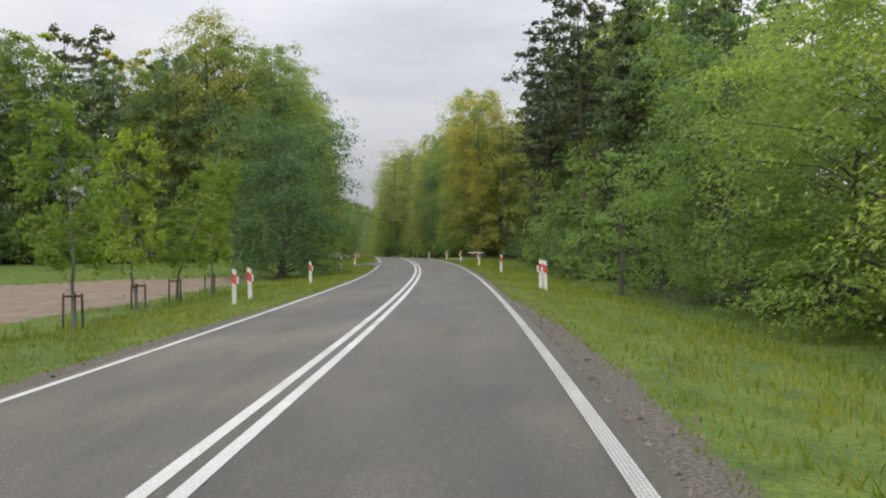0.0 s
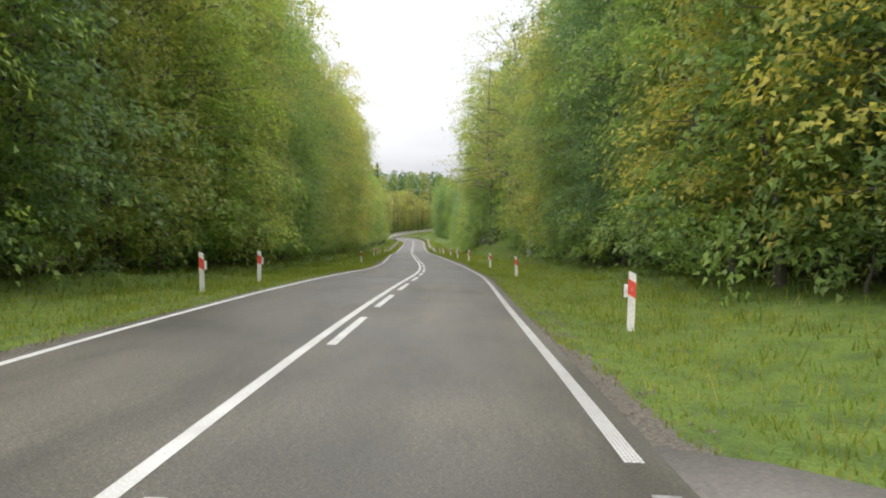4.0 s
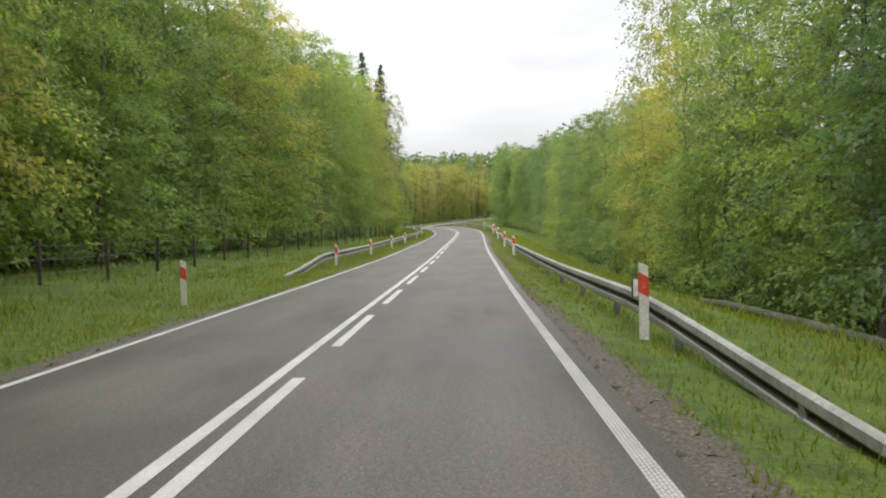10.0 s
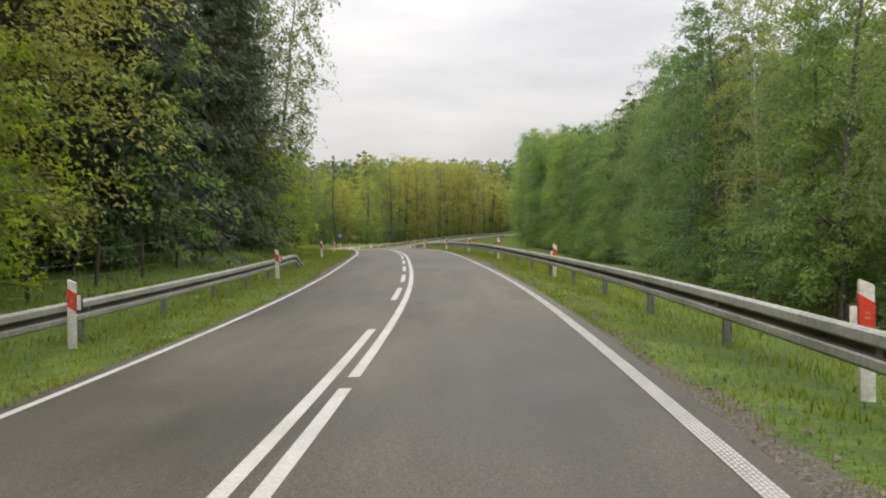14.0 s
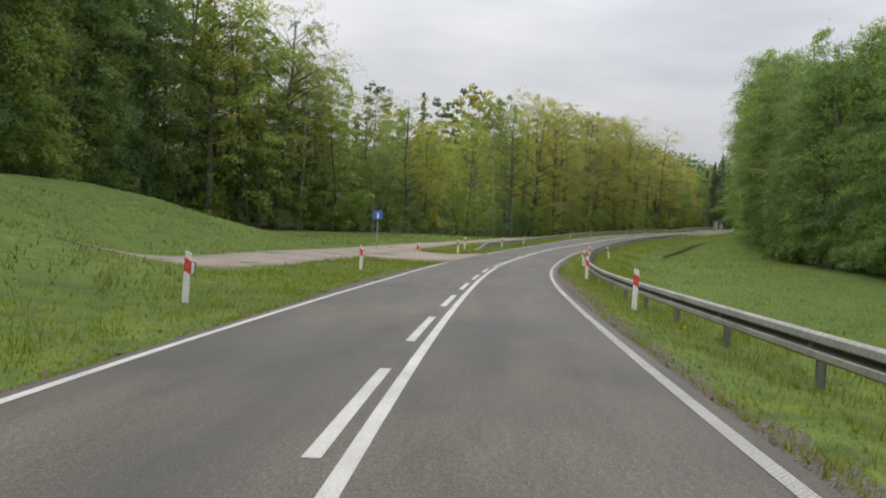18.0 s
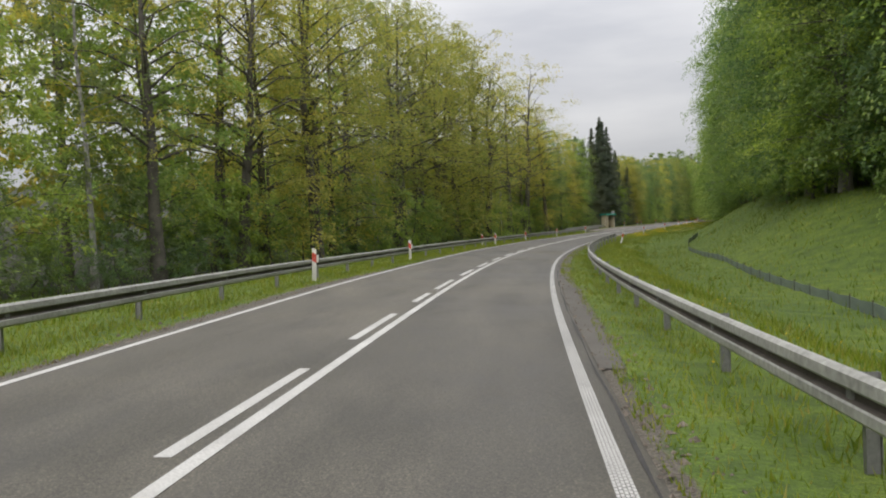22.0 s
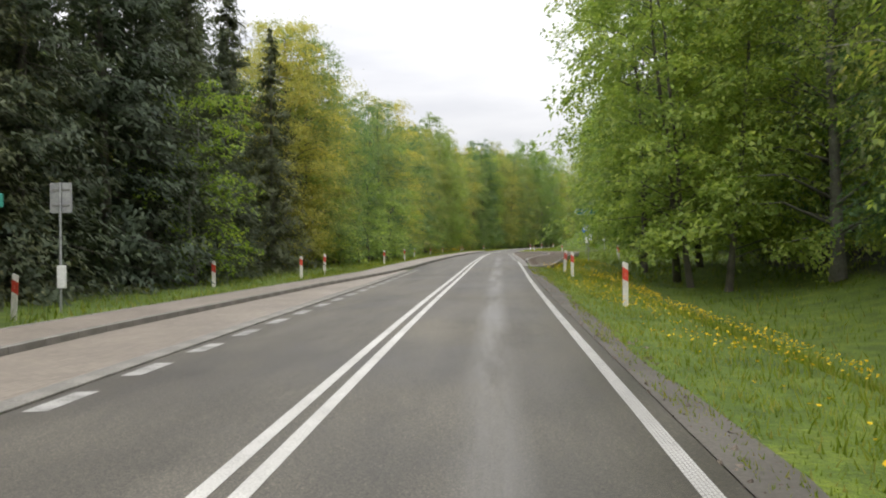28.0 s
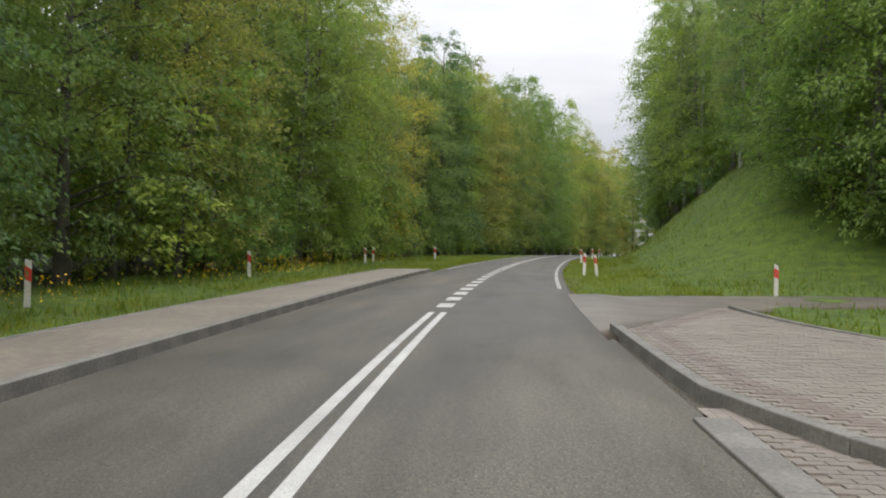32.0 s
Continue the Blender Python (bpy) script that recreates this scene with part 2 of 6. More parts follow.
M["shelter_wall"] = surface("shelter_wall", (0.4, 0.33, 0.24), (0.52, 0.45, 0.34), 0.8, 2, 30, 0.2, 0.003)
M["roof_green"] = surface("roof_green", (0.03, 0.22, 0.17), (0.05, 0.3, 0.23), 0.5, 2, 30, 0.1, 0.002)
M["petal"] = leaf_material("petal", [(0.62, 0.4, 0.01), (0.75, 0.5, 0.015), (0.8, 0.6, 0.04)], 0.6, 0.2)
M["dark_gap"] = surface("dark_gap", (0.03, 0.03, 0.03), (0.06, 0.055, 0.05), 0.95, 3, 20, 0.2, 0.004)


def asphalt_material():
    """Worn asphalt: fine stone grain, wheel tracks and long stains along the road (UV is station and offset, in metres)."""
    m, n, l, b = material("asphalt", 0.72)
    uv = n.new("ShaderNodeUVMap")
    uv.uv_map = "road"
    sep = n.new("ShaderNodeSeparateXYZ")
    l.new(uv.outputs["UV"], sep.inputs["Vector"])
    grain = noise_node(n, l, 55, 2, uv.outputs["UV"], 0.7)
    stretch = n.new("ShaderNodeMapping")
    stretch.inputs["Scale"].default_value = (0.09, 0.9, 1)
    l.new(uv.outputs["UV"], stretch.inputs["Vector"])
    streak = noise_node(n, l, 1.3, 5, stretch.outputs["Vector"])
    patch = noise_node(n, l, 0.16, 6, uv.outputs["UV"], 0.65)
    base = ramp(n, (0.25, (0.063, 0.0575, 0.046)), (0.75, (0.097, 0.089, 0.073)))
    l.new(streak.outputs["Fac"], base.inputs["Fac"])
    big = ramp(n, (0.36, (0.6, 0.59, 0.58)), (0.62, (1.22, 1.21, 1.19)))
    l.new(patch.outputs["Fac"], big.inputs["Fac"])
    stone = ramp(n, (0.28, (0.4, 0.4, 0.4)), (0.5, (1.0, 1.0, 0.99)), (0.72, (2.6, 2.54, 2.42)))
    l.new(grain.outputs["Fac"], stone.inputs["Fac"])
    colour = mixed(n, l, "MULTIPLY", 1.0, base.outputs["Color"], big.outputs["Color"])
    colour = mixed(n, l, "MULTIPLY", 0.75, colour, stone.outputs["Color"])
    # coarser chippings and irregular dark repairs a metre or two across
    chips = noise_node(n, l, 19, 3, uv.outputs["UV"], 0.75)
    chip = ramp(n, (0.32, (0.68, 0.68, 0.68)), (0.5, (1.0, 1.0, 1.0)), (0.7, (1.5, 1.48, 1.44)))
    l.new(chips.outputs["Fac"], chip.inputs["Fac"])
    colour = mixed(n, l, "MULTIPLY", 0.8, colour, chip.outputs["Color"])
    worn = n.new("ShaderNodeMapping")
    worn.inputs["Scale"].default_value = (0.3, 1.0, 1)
    l.new(uv.outputs["UV"], worn.inputs["Vector"])
    stain = noise_node(n, l, 0.9, 6, worn.outputs["Vector"], 0.68)
    stained = ramp(n, (0.34, (0.66, 0.66, 0.66)), (0.5, (1.0, 1.0, 1.0)), (0.7, (1.22, 1.22, 1.2)))
    l.new(stain.outputs["Fac"], stained.inputs["Fac"])
    colour = mixed(n, l, "MULTIPLY", 0.85, colour, stained.outputs["Color"])
    # a paler, worn strip along the right wheel track between two stations
    wear = noise_node(n, l, 0.8, 4, stretch.outputs["Vector"])
    blot = noise_node(n, l, 1.6, 6, stretch.outputs["Vector"], 0.7)
    reach = ramp(n, (0.0, (0, 0, 0)), (0.2, (1, 1, 1)), (0.75, (1, 1, 1)), (1.0, (0, 0, 0)))
    along = n.new("ShaderNodeMapRange")
    along.inputs["From Min"].default_value, along.inputs["From Max"].default_value = 660, 765
    l.new(sep.outputs["X"], along.inputs["Value"])
    l.new(along.outputs["Result"], reach.inputs["Fac"])
    across = n.new("ShaderNodeMapRange")
    across.inputs["From Min"].default_value, across.inputs["From Max"].default_value = 1.05, 1.95
    l.new(sep.outputs["Y"], across.inputs["Value"])
    ridge = ramp(n, (0.15, (0, 0, 0)), (0.4, (1, 1, 1)), (0.6, (1, 1, 1)), (0.85, (0, 0, 0)))
    l.new(across.outputs["Result"], ridge.inputs["Fac"])
    spots = ramp(n, (0.36, (0, 0, 0)), (0.6, (0.75, 0.75, 0.75)))
    l.new(blot.outputs["Fac"], spots.inputs["Fac"])
    mask = mixed(n, l, "MULTIPLY", 1.0, mixed(n, l, "MULTIPLY", 1.0, reach.outputs["Color"], ridge.outputs["Color"]), spots.outputs["Color"])
    colour = mixed(n, l, "MIX", mask, colour, (0.215, 0.21, 0.2))
    # dark oily blots
    oil = ramp(n, (0.5, (0, 0, 0)), (0.7, (0.55, 0.55, 0.55)))
    l.new(wear.outputs["Fac"], oil.inputs["Fac"])
    colour = mixed(n, l, "MIX", oil.outputs["Color"], colour, (0.045, 0.042, 0.038))
    l.new(colour, b.inputs["Base Color"])
    rough = ramp(n, (0.3, (0.5, 0.5, 0.5)), (0.7, (0.8, 0.8, 0.8)))
    l.new(patch.outputs["Fac"], rough.inputs["Fac"])
    l.new(rough.outputs["Color"], b.inputs["Roughness"])
    bump(n, l, b, grain.outputs["Fac"], 0.5, 0.006)
    return m


def ground_material():
    """Grassy ground: greens at three scales with dry tufts, going over to litter under the wood (vertex attribute
    'wood'), coloured dark for the trees' shade.
    """
    m, n, l, b = material("ground_grass", 0.95)
    at = n.new("ShaderNodeTexCoord").outputs["Object"]
    big, mid, small = noise_node(n, l, 0.12, 5, at), noise_node(n, l, 1.6, 5, at), noise_node(n, l, 17, 3, at)
    green = ramp(n, (0.3, (0.045, 0.082, 0.009)), (0.52, (0.084, 0.138, 0.012)), (0.75, (0.135, 0.179, 0.02)))
    l.new(mid.outputs["Fac"], green.inputs["Fac"])
    tone = ramp(n, (0.3, (0.8, 0.85, 0.8)), (0.7, (1.2, 1.12, 0.95)))
    l.new(big.outputs["Fac"], tone.inputs["Fac"])
    fine = ramp(n, (0.3, (0.5, 0.55, 0.5)), (0.7, (1.35, 1.3, 1.2)))
    l.new(small.outputs["Fac"], fine.inputs["Fac"])
    colour = mixed(n, l, "MULTIPLY", 1.0, green.outputs["Color"], tone.outputs["Color"])
    colour = mixed(n, l, "MULTIPLY", 0.8, colour, fine.outputs["Color"])
    blade = noise_node(n, l, 75, 3, at, 0.75)
    tufts = ramp(n, (0.34, (0.42, 0.46, 0.4)), (0.5, (0.95, 0.95, 0.9)), (0.68, (1.75, 1.6, 1.6)))
    l.new(blade.outputs["Fac"], tufts.inputs["Fac"])
    colour = mixed(n, l, "MULTIPLY", 0.9, colour, tufts.outputs["Color"])
    # leaf litter, with the shade under the trees put into its colour
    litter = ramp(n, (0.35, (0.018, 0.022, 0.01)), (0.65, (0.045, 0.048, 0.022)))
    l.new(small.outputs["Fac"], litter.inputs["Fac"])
    soil = ramp(n, (0.35, (0.14, 0.1, 0.07)), (0.65, (0.23, 0.17, 0.12)))
    l.new(mid.outputs["Fac"], soil.inputs["Fac"])
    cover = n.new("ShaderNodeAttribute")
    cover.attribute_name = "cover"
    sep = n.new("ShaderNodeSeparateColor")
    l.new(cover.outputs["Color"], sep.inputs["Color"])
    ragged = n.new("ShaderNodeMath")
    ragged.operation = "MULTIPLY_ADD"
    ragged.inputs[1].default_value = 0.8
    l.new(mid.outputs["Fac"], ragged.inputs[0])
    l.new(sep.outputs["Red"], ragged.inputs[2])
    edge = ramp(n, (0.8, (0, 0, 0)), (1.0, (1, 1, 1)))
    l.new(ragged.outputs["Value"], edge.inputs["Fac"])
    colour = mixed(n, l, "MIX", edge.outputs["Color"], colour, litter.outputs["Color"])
    ragged2 = n.new("ShaderNodeMath")
    ragged2.operation = "MULTIPLY_ADD"
    ragged2.inputs[1].default_value = 0.8
    l.new(mid.outputs["Fac"], ragged2.inputs[0])
    l.new(sep.outputs["Green"], ragged2.inputs[2])
    edge2 = ramp(n, (0.8, (0, 0, 0)), (1.0, (1, 1, 1)))
    l.new(ragged2.outputs["Value"], edge2.inputs["Fac"])
    colour = mixed(n, l, "MIX", edge2.outputs["Color"], colour, soil.outputs["Color"])
    stones = ramp(n, (0.35, (0.048, 0.041, 0.031)), (0.5, (0.092, 0.08, 0.061)), (0.68, (0.17, 0.15, 0.12)))
    pebble = noise_node(n, l, 34, 2, at, 0.7)
    l.new(pebble.outputs["Fac"], stones.inputs["Fac"])
    ragged3 = n.new("ShaderNodeMath")
    ragged3.operation = "MULTIPLY_ADD"
    ragged3.inputs[1].default_value = 0.8
    l.new(mid.outputs["Fac"], ragged3.inputs[0])
    l.new(sep.outputs["Blue"], ragged3.inputs[2])
    edge3 = ramp(n, (0.8, (0, 0, 0)), (0.95, (1, 1, 1)))
    l.new(ragged3.outputs["Value"], edge3.inputs["Fac"])
    colour = mixed(n, l, "MIX", edge3.outputs["Color"], colour, stones.outputs["Color"])
    l.new(colour, b.inputs["Base Color"])
    bump(n, l, b, small.outputs["Fac"], 0.8, 0.05)
    return m


def paving_material():
    """Small concrete setts with dark joints, at real size (UV is station and offset, in metres)."""
    m, n, l, b = material("setts", 0.55)
    uv = n.new("ShaderNodeUVMap")
    uv.uv_map = "road"
    brick = n.new("ShaderNodeTexBrick")
    brick.inputs["Scale"].default_value = 1.0
    brick.inputs["Brick Width"].default_value, brick.inputs["Row Height"].default_value = 0.2, 0.1
    brick.inputs["Mortar Size"].default_value = 0.006
    brick.inputs["Color1"].default_value = (0.208, 0.181, 0.152, 1)
    brick.inputs["Color2"].default_value = (0.27, 0.236, 0.2, 1)
    brick.inputs["Mortar"].default_value = (0.12, 0.1, 0.085, 1)
    l.new(uv.outputs["UV"], brick.inputs["Vector"])
    big = noise_node(n, l, 0.5, 5, uv.outputs["UV"])
    tone = ramp(n, (0.3, (0.78, 0.76, 0.74)), (0.7, (1.15, 1.13, 1.1)))
    l.new(big.outputs["Fac"], tone.inputs["Fac"])
    l.new(mixed(n, l, "MULTIPLY", 1.0, brick.outputs["Color"], tone.outputs["Color"]), b.inputs["Base Color"])
    bump(n, l, b, brick.outputs["Fac"], -0.4, 0.006)
    return m


M["setts"] = paving_material()
M["asphalt"] = asphalt_material()
M["ground"] = ground_material()
M["asphalt_pale"] = surface("asphalt_pale", (0.12, 0.108, 0.092), (0.2, 0.182, 0.16), 0.9, 0.5, 28, 0.5, 0.008)

# ---------------------------------------------------------------- the road's plan: heading, height and cross fall every 20 m
START = (-1.47, 3.36)
HEAD = [-5.37, -3.89, -2.46, -0.17, 1.35, 3.53, 2.57, 5.44, 6.92, 6.58, 6.87, 5.82, 6.39, 5.82, 5.95, 5.36, 5.53, 6.61, 10.86, 12.18, 14.91, 15.0, 12.2, 10.8, 6.1, 3.6, -0.12, -1.15, -3.41, -7.11, -10.33, -14.17, -16.56, -16.2, -16.36, -16.99, -16.94, -16.77, -16.95, -19.65, -22.35, -24.52, -26.25, -27.75, -29.21, -30.66, -32.11, -33.56, -35.01, -36.46]
RISE = [-1.41, -1.63, -1.86, -1.99, -2.13, -2.34, -2.89, -3.64, -4.21, -4.69, -5.21, -5.83, -6.45, -6.85, -7.16, -7.24, -7.28, -7.31, -7.27, -7.21, -7.4, -7.76, -8.25, -8.74, -9.02, -9.04, -9.02, -8.82, -8.55, -8.22, -7.85, -7.35, -6.8, -6.28, -5.77, -5.3, -4.73, -4.31, -3.97, -3.55, -3.04, -2.54, -2.07, -1.68, -1.39, -1.19, -1.08, -1.01, -0.98, -0.97]
BANK = [-1.52, -1.45, -2.03, -1.41, 0.25, 2.45, 3.16, 2.3, 1.4, 1.35, 1.33, 1.08, 0.84, -0.08, -1.54, -2.77, -3.16, -3.41, -2.53, -2.1, -2.48, -2.19, -1.15, 0.48, 0.76, 0.89, 1.57, 2.68, 3.24, 3.31, 2.78, 2.12, 1.89, 1.11, 0.24, -0.22, -0.83, -0.96, -0.66, -0.3, -0.02, 0.15, 0.23, 0.21, 0.15, 0.09, 0.04, 0.01, -0.01, -0.03]

BACK, FAR = -40, 1040
STATIONS = np.arange(BACK, FAR + 1.0, 1.0)
_knots = np.arange(len(HEAD)) * 20.0


def _smooth(values):
    return np.convolve(np.pad(np.interp(STATIONS, _knots, values), 10, "edge"), np.hanning(23)[1:-1] / np.hanning(23)[1:-1].sum(), "valid")


_head = np.radians(_smooth(HEAD))
_z, _bank = _smooth(RISE), np.tan(np.radians(_smooth(BANK)))
_mid = (_head[1:] + _head[:-1]) / 2
_x, _y = np.append(0, np.cumsum(-np.sin(_mid))), np.append(0, np.cumsum(np.cos(_mid)))
_zero = int(-BACK)
_x, _y = _x - _x[_zero] + START[0], _y - _y[_zero] + START[1]


def axis(s):
    """Places (x, y, z), heading and cross fall of the road's axis at stations s (numpy)."""
    s = np.asarray(s, float)
    return (np.interp(s, STATIONS, _x), np.interp(s, STATIONS, _y), np.interp(s, STATIONS, _z), np.interp(s, STATIONS, _head), np.interp(s, STATIONS, _bank))


def step(x, a, b):
    """0 below a, 1 above b, smooth between."""
    u = np.clip((np.asarray(x, float) - a) / (b - a), 0, 1)
    return u * u * (3 - 2 * u)


def span(s, a, b, soft=12.0):
    return step(s, a - soft, a + soft) * (1 - step(s, b - soft, b + soft))


EDGE = 2.72          # edge line's middle from the axis
ASPHALT = 2.9       # asphalt's edge from the axis


def road_rise(s, l):
    """Height of the road's surface over the axis' height, by the cross fall."""
    b = axis(s)[4]
    left = np.where(b < 0.02, np.minimum(b, -0.02) * -1, np.interp(b, [0.02, 0.05], [0.02, -0.05]))
    l = np.asarray(l, float)
    return np.where(l >= 0, -b * l, left * l)


# ---------------------------------------------------------------- the land beside the road
def edge_left(s):
    """Offset of the wood's edge on the left of the axis."""
    return np.interp(s, [-40, 40, 66, 76, 84, 96, 225, 244, 274, 300, 340, 356, 372, 396, 404, 420, 470, 500, 522, 542, 560, 580, 610, 640, 665, 690, 712, 760, 800, 1040], [80, 76, 66, 34, 12, 10.5, 10.5, 12.6, 12.6, 11, 11, 11.2, 9.8, 9, 18, 29, 35, 39, 29, 22, 19, 15.5, 14.5, 14.5, 14, 12.5, 9.5, 9, 11.5, 10.5])


def edge_right(s):
    return np.interp(s, [-40, 0, 16, 33, 60, 80, 87, 99, 107, 116, 150, 196, 222, 240, 285, 330, 350, 390, 430, 470, 520, 550, 580, 600, 630, 655, 690, 706, 716, 732, 755, 778, 792, 812, 830, 862, 1040], [34, 24, 14, 9.5, 11, 12, 26, 26, 11, 9.7, 10.6, 11.8, 12.6, 12.2, 11.8, 11.8, 14, 20, 31, 36, 31, 23, 17.5, 17.5, 15.5, 13, 12.5, 12.5, 14, 21, 24, 27, 24, 16, 13.5, 11, 10.5])


def bank_left(s, d):
    h = 0.45 * span(s, 105, 330) * step(d, 5, 12) + 0.6 * span(s, 364, 404, 8) * step(d, 6, 10)
    lift = np.interp(s, [452, 460, 468], [4.2, 10.0, 13.5])
    h = h + 3.3 * span(s, 392, 464, 11) * step(d, lift, lift + np.interp(s, [425, 450, 460], [34, 25, 18])) + 3.4 * span(s, 458, 492, 10) * step(d, 13.2, 30) + 1.4 * span(s, 395, 480, 20) * step(d, 22, 60)
    h = h - 0.7 * span(s, 545, 650) * step(d, 7, 16) - span(s, -60, 60) * (0.3 * step(d, 4.6, 8) + 1.2 * step(d, 8, 50))
    return h + (9 + 5 * span(s, 490, 640, 40)) * step(d - edge_left(s), 6, 95)


def bank_right(s, d):
    h = -0.8 * (1 - step(s, 40, 84)) * step(d, 4.6, 10)
    h = h + 3.0 * span(s, 188, 236, 14) * step(d, 7.5, 15) + 0.5 * span(s, 108, 190) * step(d, 6, 14)
    h = h - 1.9 * span(s, 250, 500, 18) * step(d, 5.3, 11)
    h = h + 4.2 * span(s, 562, 642, 16) * step(d, 9.5, 20) - 0.9 * span(s, 500, 600) * step(d, 5.2, 8.5)
    h = h + 4.2 * span(s, 645, 702, 12) * step(d, 8.5, 24) - 0.8 * span(s, 640, 704) * step(d, 4.8, 7.5)
    h = h + 8.5 * span(s, 812, 900, 12) * step(d, 5.5, 18)
    h = h - 0.75 * span(s, 82, 104, 5) * step(d, 8, 15)
    return h + 9 * step(d - edge_right(s), 6, 95)


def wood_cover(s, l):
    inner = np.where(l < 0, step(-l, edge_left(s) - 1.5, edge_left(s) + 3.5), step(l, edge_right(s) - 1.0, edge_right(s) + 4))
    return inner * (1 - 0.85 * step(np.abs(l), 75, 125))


def soil_cover(s, l):
    """Bare soil: the ploughed field and the gravelly road edges."""
    field = (1 - step(s, 44, 56)) * step(-l, 8.6, 9.8) * (1 - step(-l, edge_left(s) - 3, edge_left(s)))
    dry = 0.5 * span(s, 418, 440, 7) * step(-l, 11, 14) * (1 - step(-l, 23, 27))
    return np.maximum(field, dry)


def gravel_cover(s, l):
    d = np.abs(l)
    wide = 3.02 + 0.14 * np.sin(s * 0.21) + 0.13 * np.sin(s * 0.083 + 1) + 0.07 * np.sin(s * 1.3) * np.where(l > 0, 1, 0.5) + np.where(l > 0, 0.28 * span(s, 262, 330) + 0.2 * span(s, 385, 480), 0.0)
    return 0.7 * step(d, 2.7, 2.85) * (1 - step(d, wide, wide + 0.35))



def rise(s, l):
    """Height of the ground over the axis' height at stations s and offsets l (right is positive)."""
    s, l = np.broadcast_arrays(np.asarray(s, float), np.asarray(l, float))
    d = np.abs(l)
    flat = road_rise(s, np.clip(l, -3.3, 3.3))
    fade = 1 - step(d, 3.5, 9.0)
    return flat * fade - 0.03 * step(d, 2.8, 3.0) - 0.1 * step(d, 3.3, 4.6) + np.where(l > 0, bank_right(s, d), bank_left(s, d)) * step(d, 3.4, 6.0)


def place(s, l, up=0.0):
    """World places for stations and offsets on the ground."""
    x, y, z, h, _ = axis(s)
    return np.stack([x + np.cos(h) * l, y + np.sin(h) * l, z + rise(s, l) + up], -1)


def on_road(s, l, up=0.0):
    x, y, z, h, _ = axis(s)
    return np.stack([x + np.cos(h) * l, y + np.sin(h) * l, z + road_rise(s, l) + up], -1)


def spot(s, l, turn=0.0, up=0.0, scale=1.0, lean=(0, 0)):
    """A pose standing on the ground, turned to the road's heading plus turn (degrees)."""
    p = place(s, l, up)
    return Matrix.Translation(Vector(p)) @ Euler((radians(lean[0]), radians(lean[1]), float(axis(s)[3]) + radians(turn))).to_matrix().to_4x4() @ Matrix.Diagonal((scale, scale, scale, 1))


# ---------------------------------------------------------------- mesh helpers
def mesh_of(name, verts, faces, mats, index=None, smooth=False, uv=None, cover=None):
    """A mesh from arrays: faces all of one size."""
    verts, faces = np.asarray(verts, np.float32), np.asarray(faces, np.int32)
    me = bpy.data.meshes.new(name)
    k = faces.shape[1]
    me.vertices.add(len(verts))
    me.vertices.foreach_set("co", verts.ravel())
    me.loops.add(faces.size)
    me.loops.foreach_set("vertex_index", faces.ravel())
    me.polygons.add(len(faces))
    me.polygons.foreach_set("loop_start", np.arange(0, faces.size, k, dtype=np.int32))
    for mat in mats:
        me.materials.append(mat)
    if index is not None:
        me.polygons.foreach_set("material_index", np.asarray(index, np.int32))
    me.polygons.foreach_set("use_smooth", np.full(len(faces), smooth))
    if uv is not None:
        me.uv_layers.new(name="road").data.foreach_set("uv", np.asarray(uv, np.float32)[faces.ravel()].ravel())
    if cover is not None:
        me.color_attributes.new("cover", "FLOAT_COLOR", "POINT").data.foreach_set("color", np.asarray(cover, np.float32).ravel())
    me.update()
    me.validate()
    return me


def part(name, data, parent, label="", mat=None):
    """Links a mesh or bmesh as one object under a thing or a part."""
    if isinstance(data, bmesh.types.BMesh):
        me = bpy.data.meshes.new(name)
        data.to_mesh(me)
        data.free()
        data = me
    if mat is not None and not data.materials:
        data.materials.append(mat)
    ob = new(name, data)
    ob.parent = parent
    if label:
        tagged(ob, label)
    return ob


def thing(name, label, category, group="", kind=""):
    ob = new(name)
    ob.empty_display_size = 0.2
    return tagged(ob, label, category, group, kind)


def box_bm(bm, x0, y0, z0, x1, y1, z1, bevel=0.0):
    r = bmesh.ops.create_cube(bm, size=1, matrix=Matrix.Translation(((x0 + x1) / 2, (y0 + y1) / 2, (z0 + z1) / 2)) @ Matrix.Diagonal((x1 - x0, y1 - y0, z1 - z0, 1)))
    if bevel:
        edges = list({e for v in r["verts"] for e in v.link_edges})
        bmesh.ops.bevel(bm, geom=edges, offset=bevel, segments=2, affect="EDGES", profile=0.5)
    return bm


def box(x0, y0, z0, x1, y1, z1, bevel=0.0):
    return box_bm(bmesh.new(), x0, y0, z0, x1, y1, z1, bevel)


def rod(p, q, r0, r1=None, seg=8):
    bm = bmesh.new()
    p, q = Vector(p), Vector(q)
    way = q - p
    m = Matrix.Translation((p + q) / 2) @ way.to_track_quat("Z", "Y").to_matrix().to_4x4()
    bmesh.ops.create_cone(bm, cap_ends=True, segments=seg, radius1=r0, radius2=r0 if r1 is None else r1, depth=way.length, matrix=m)
    return bm


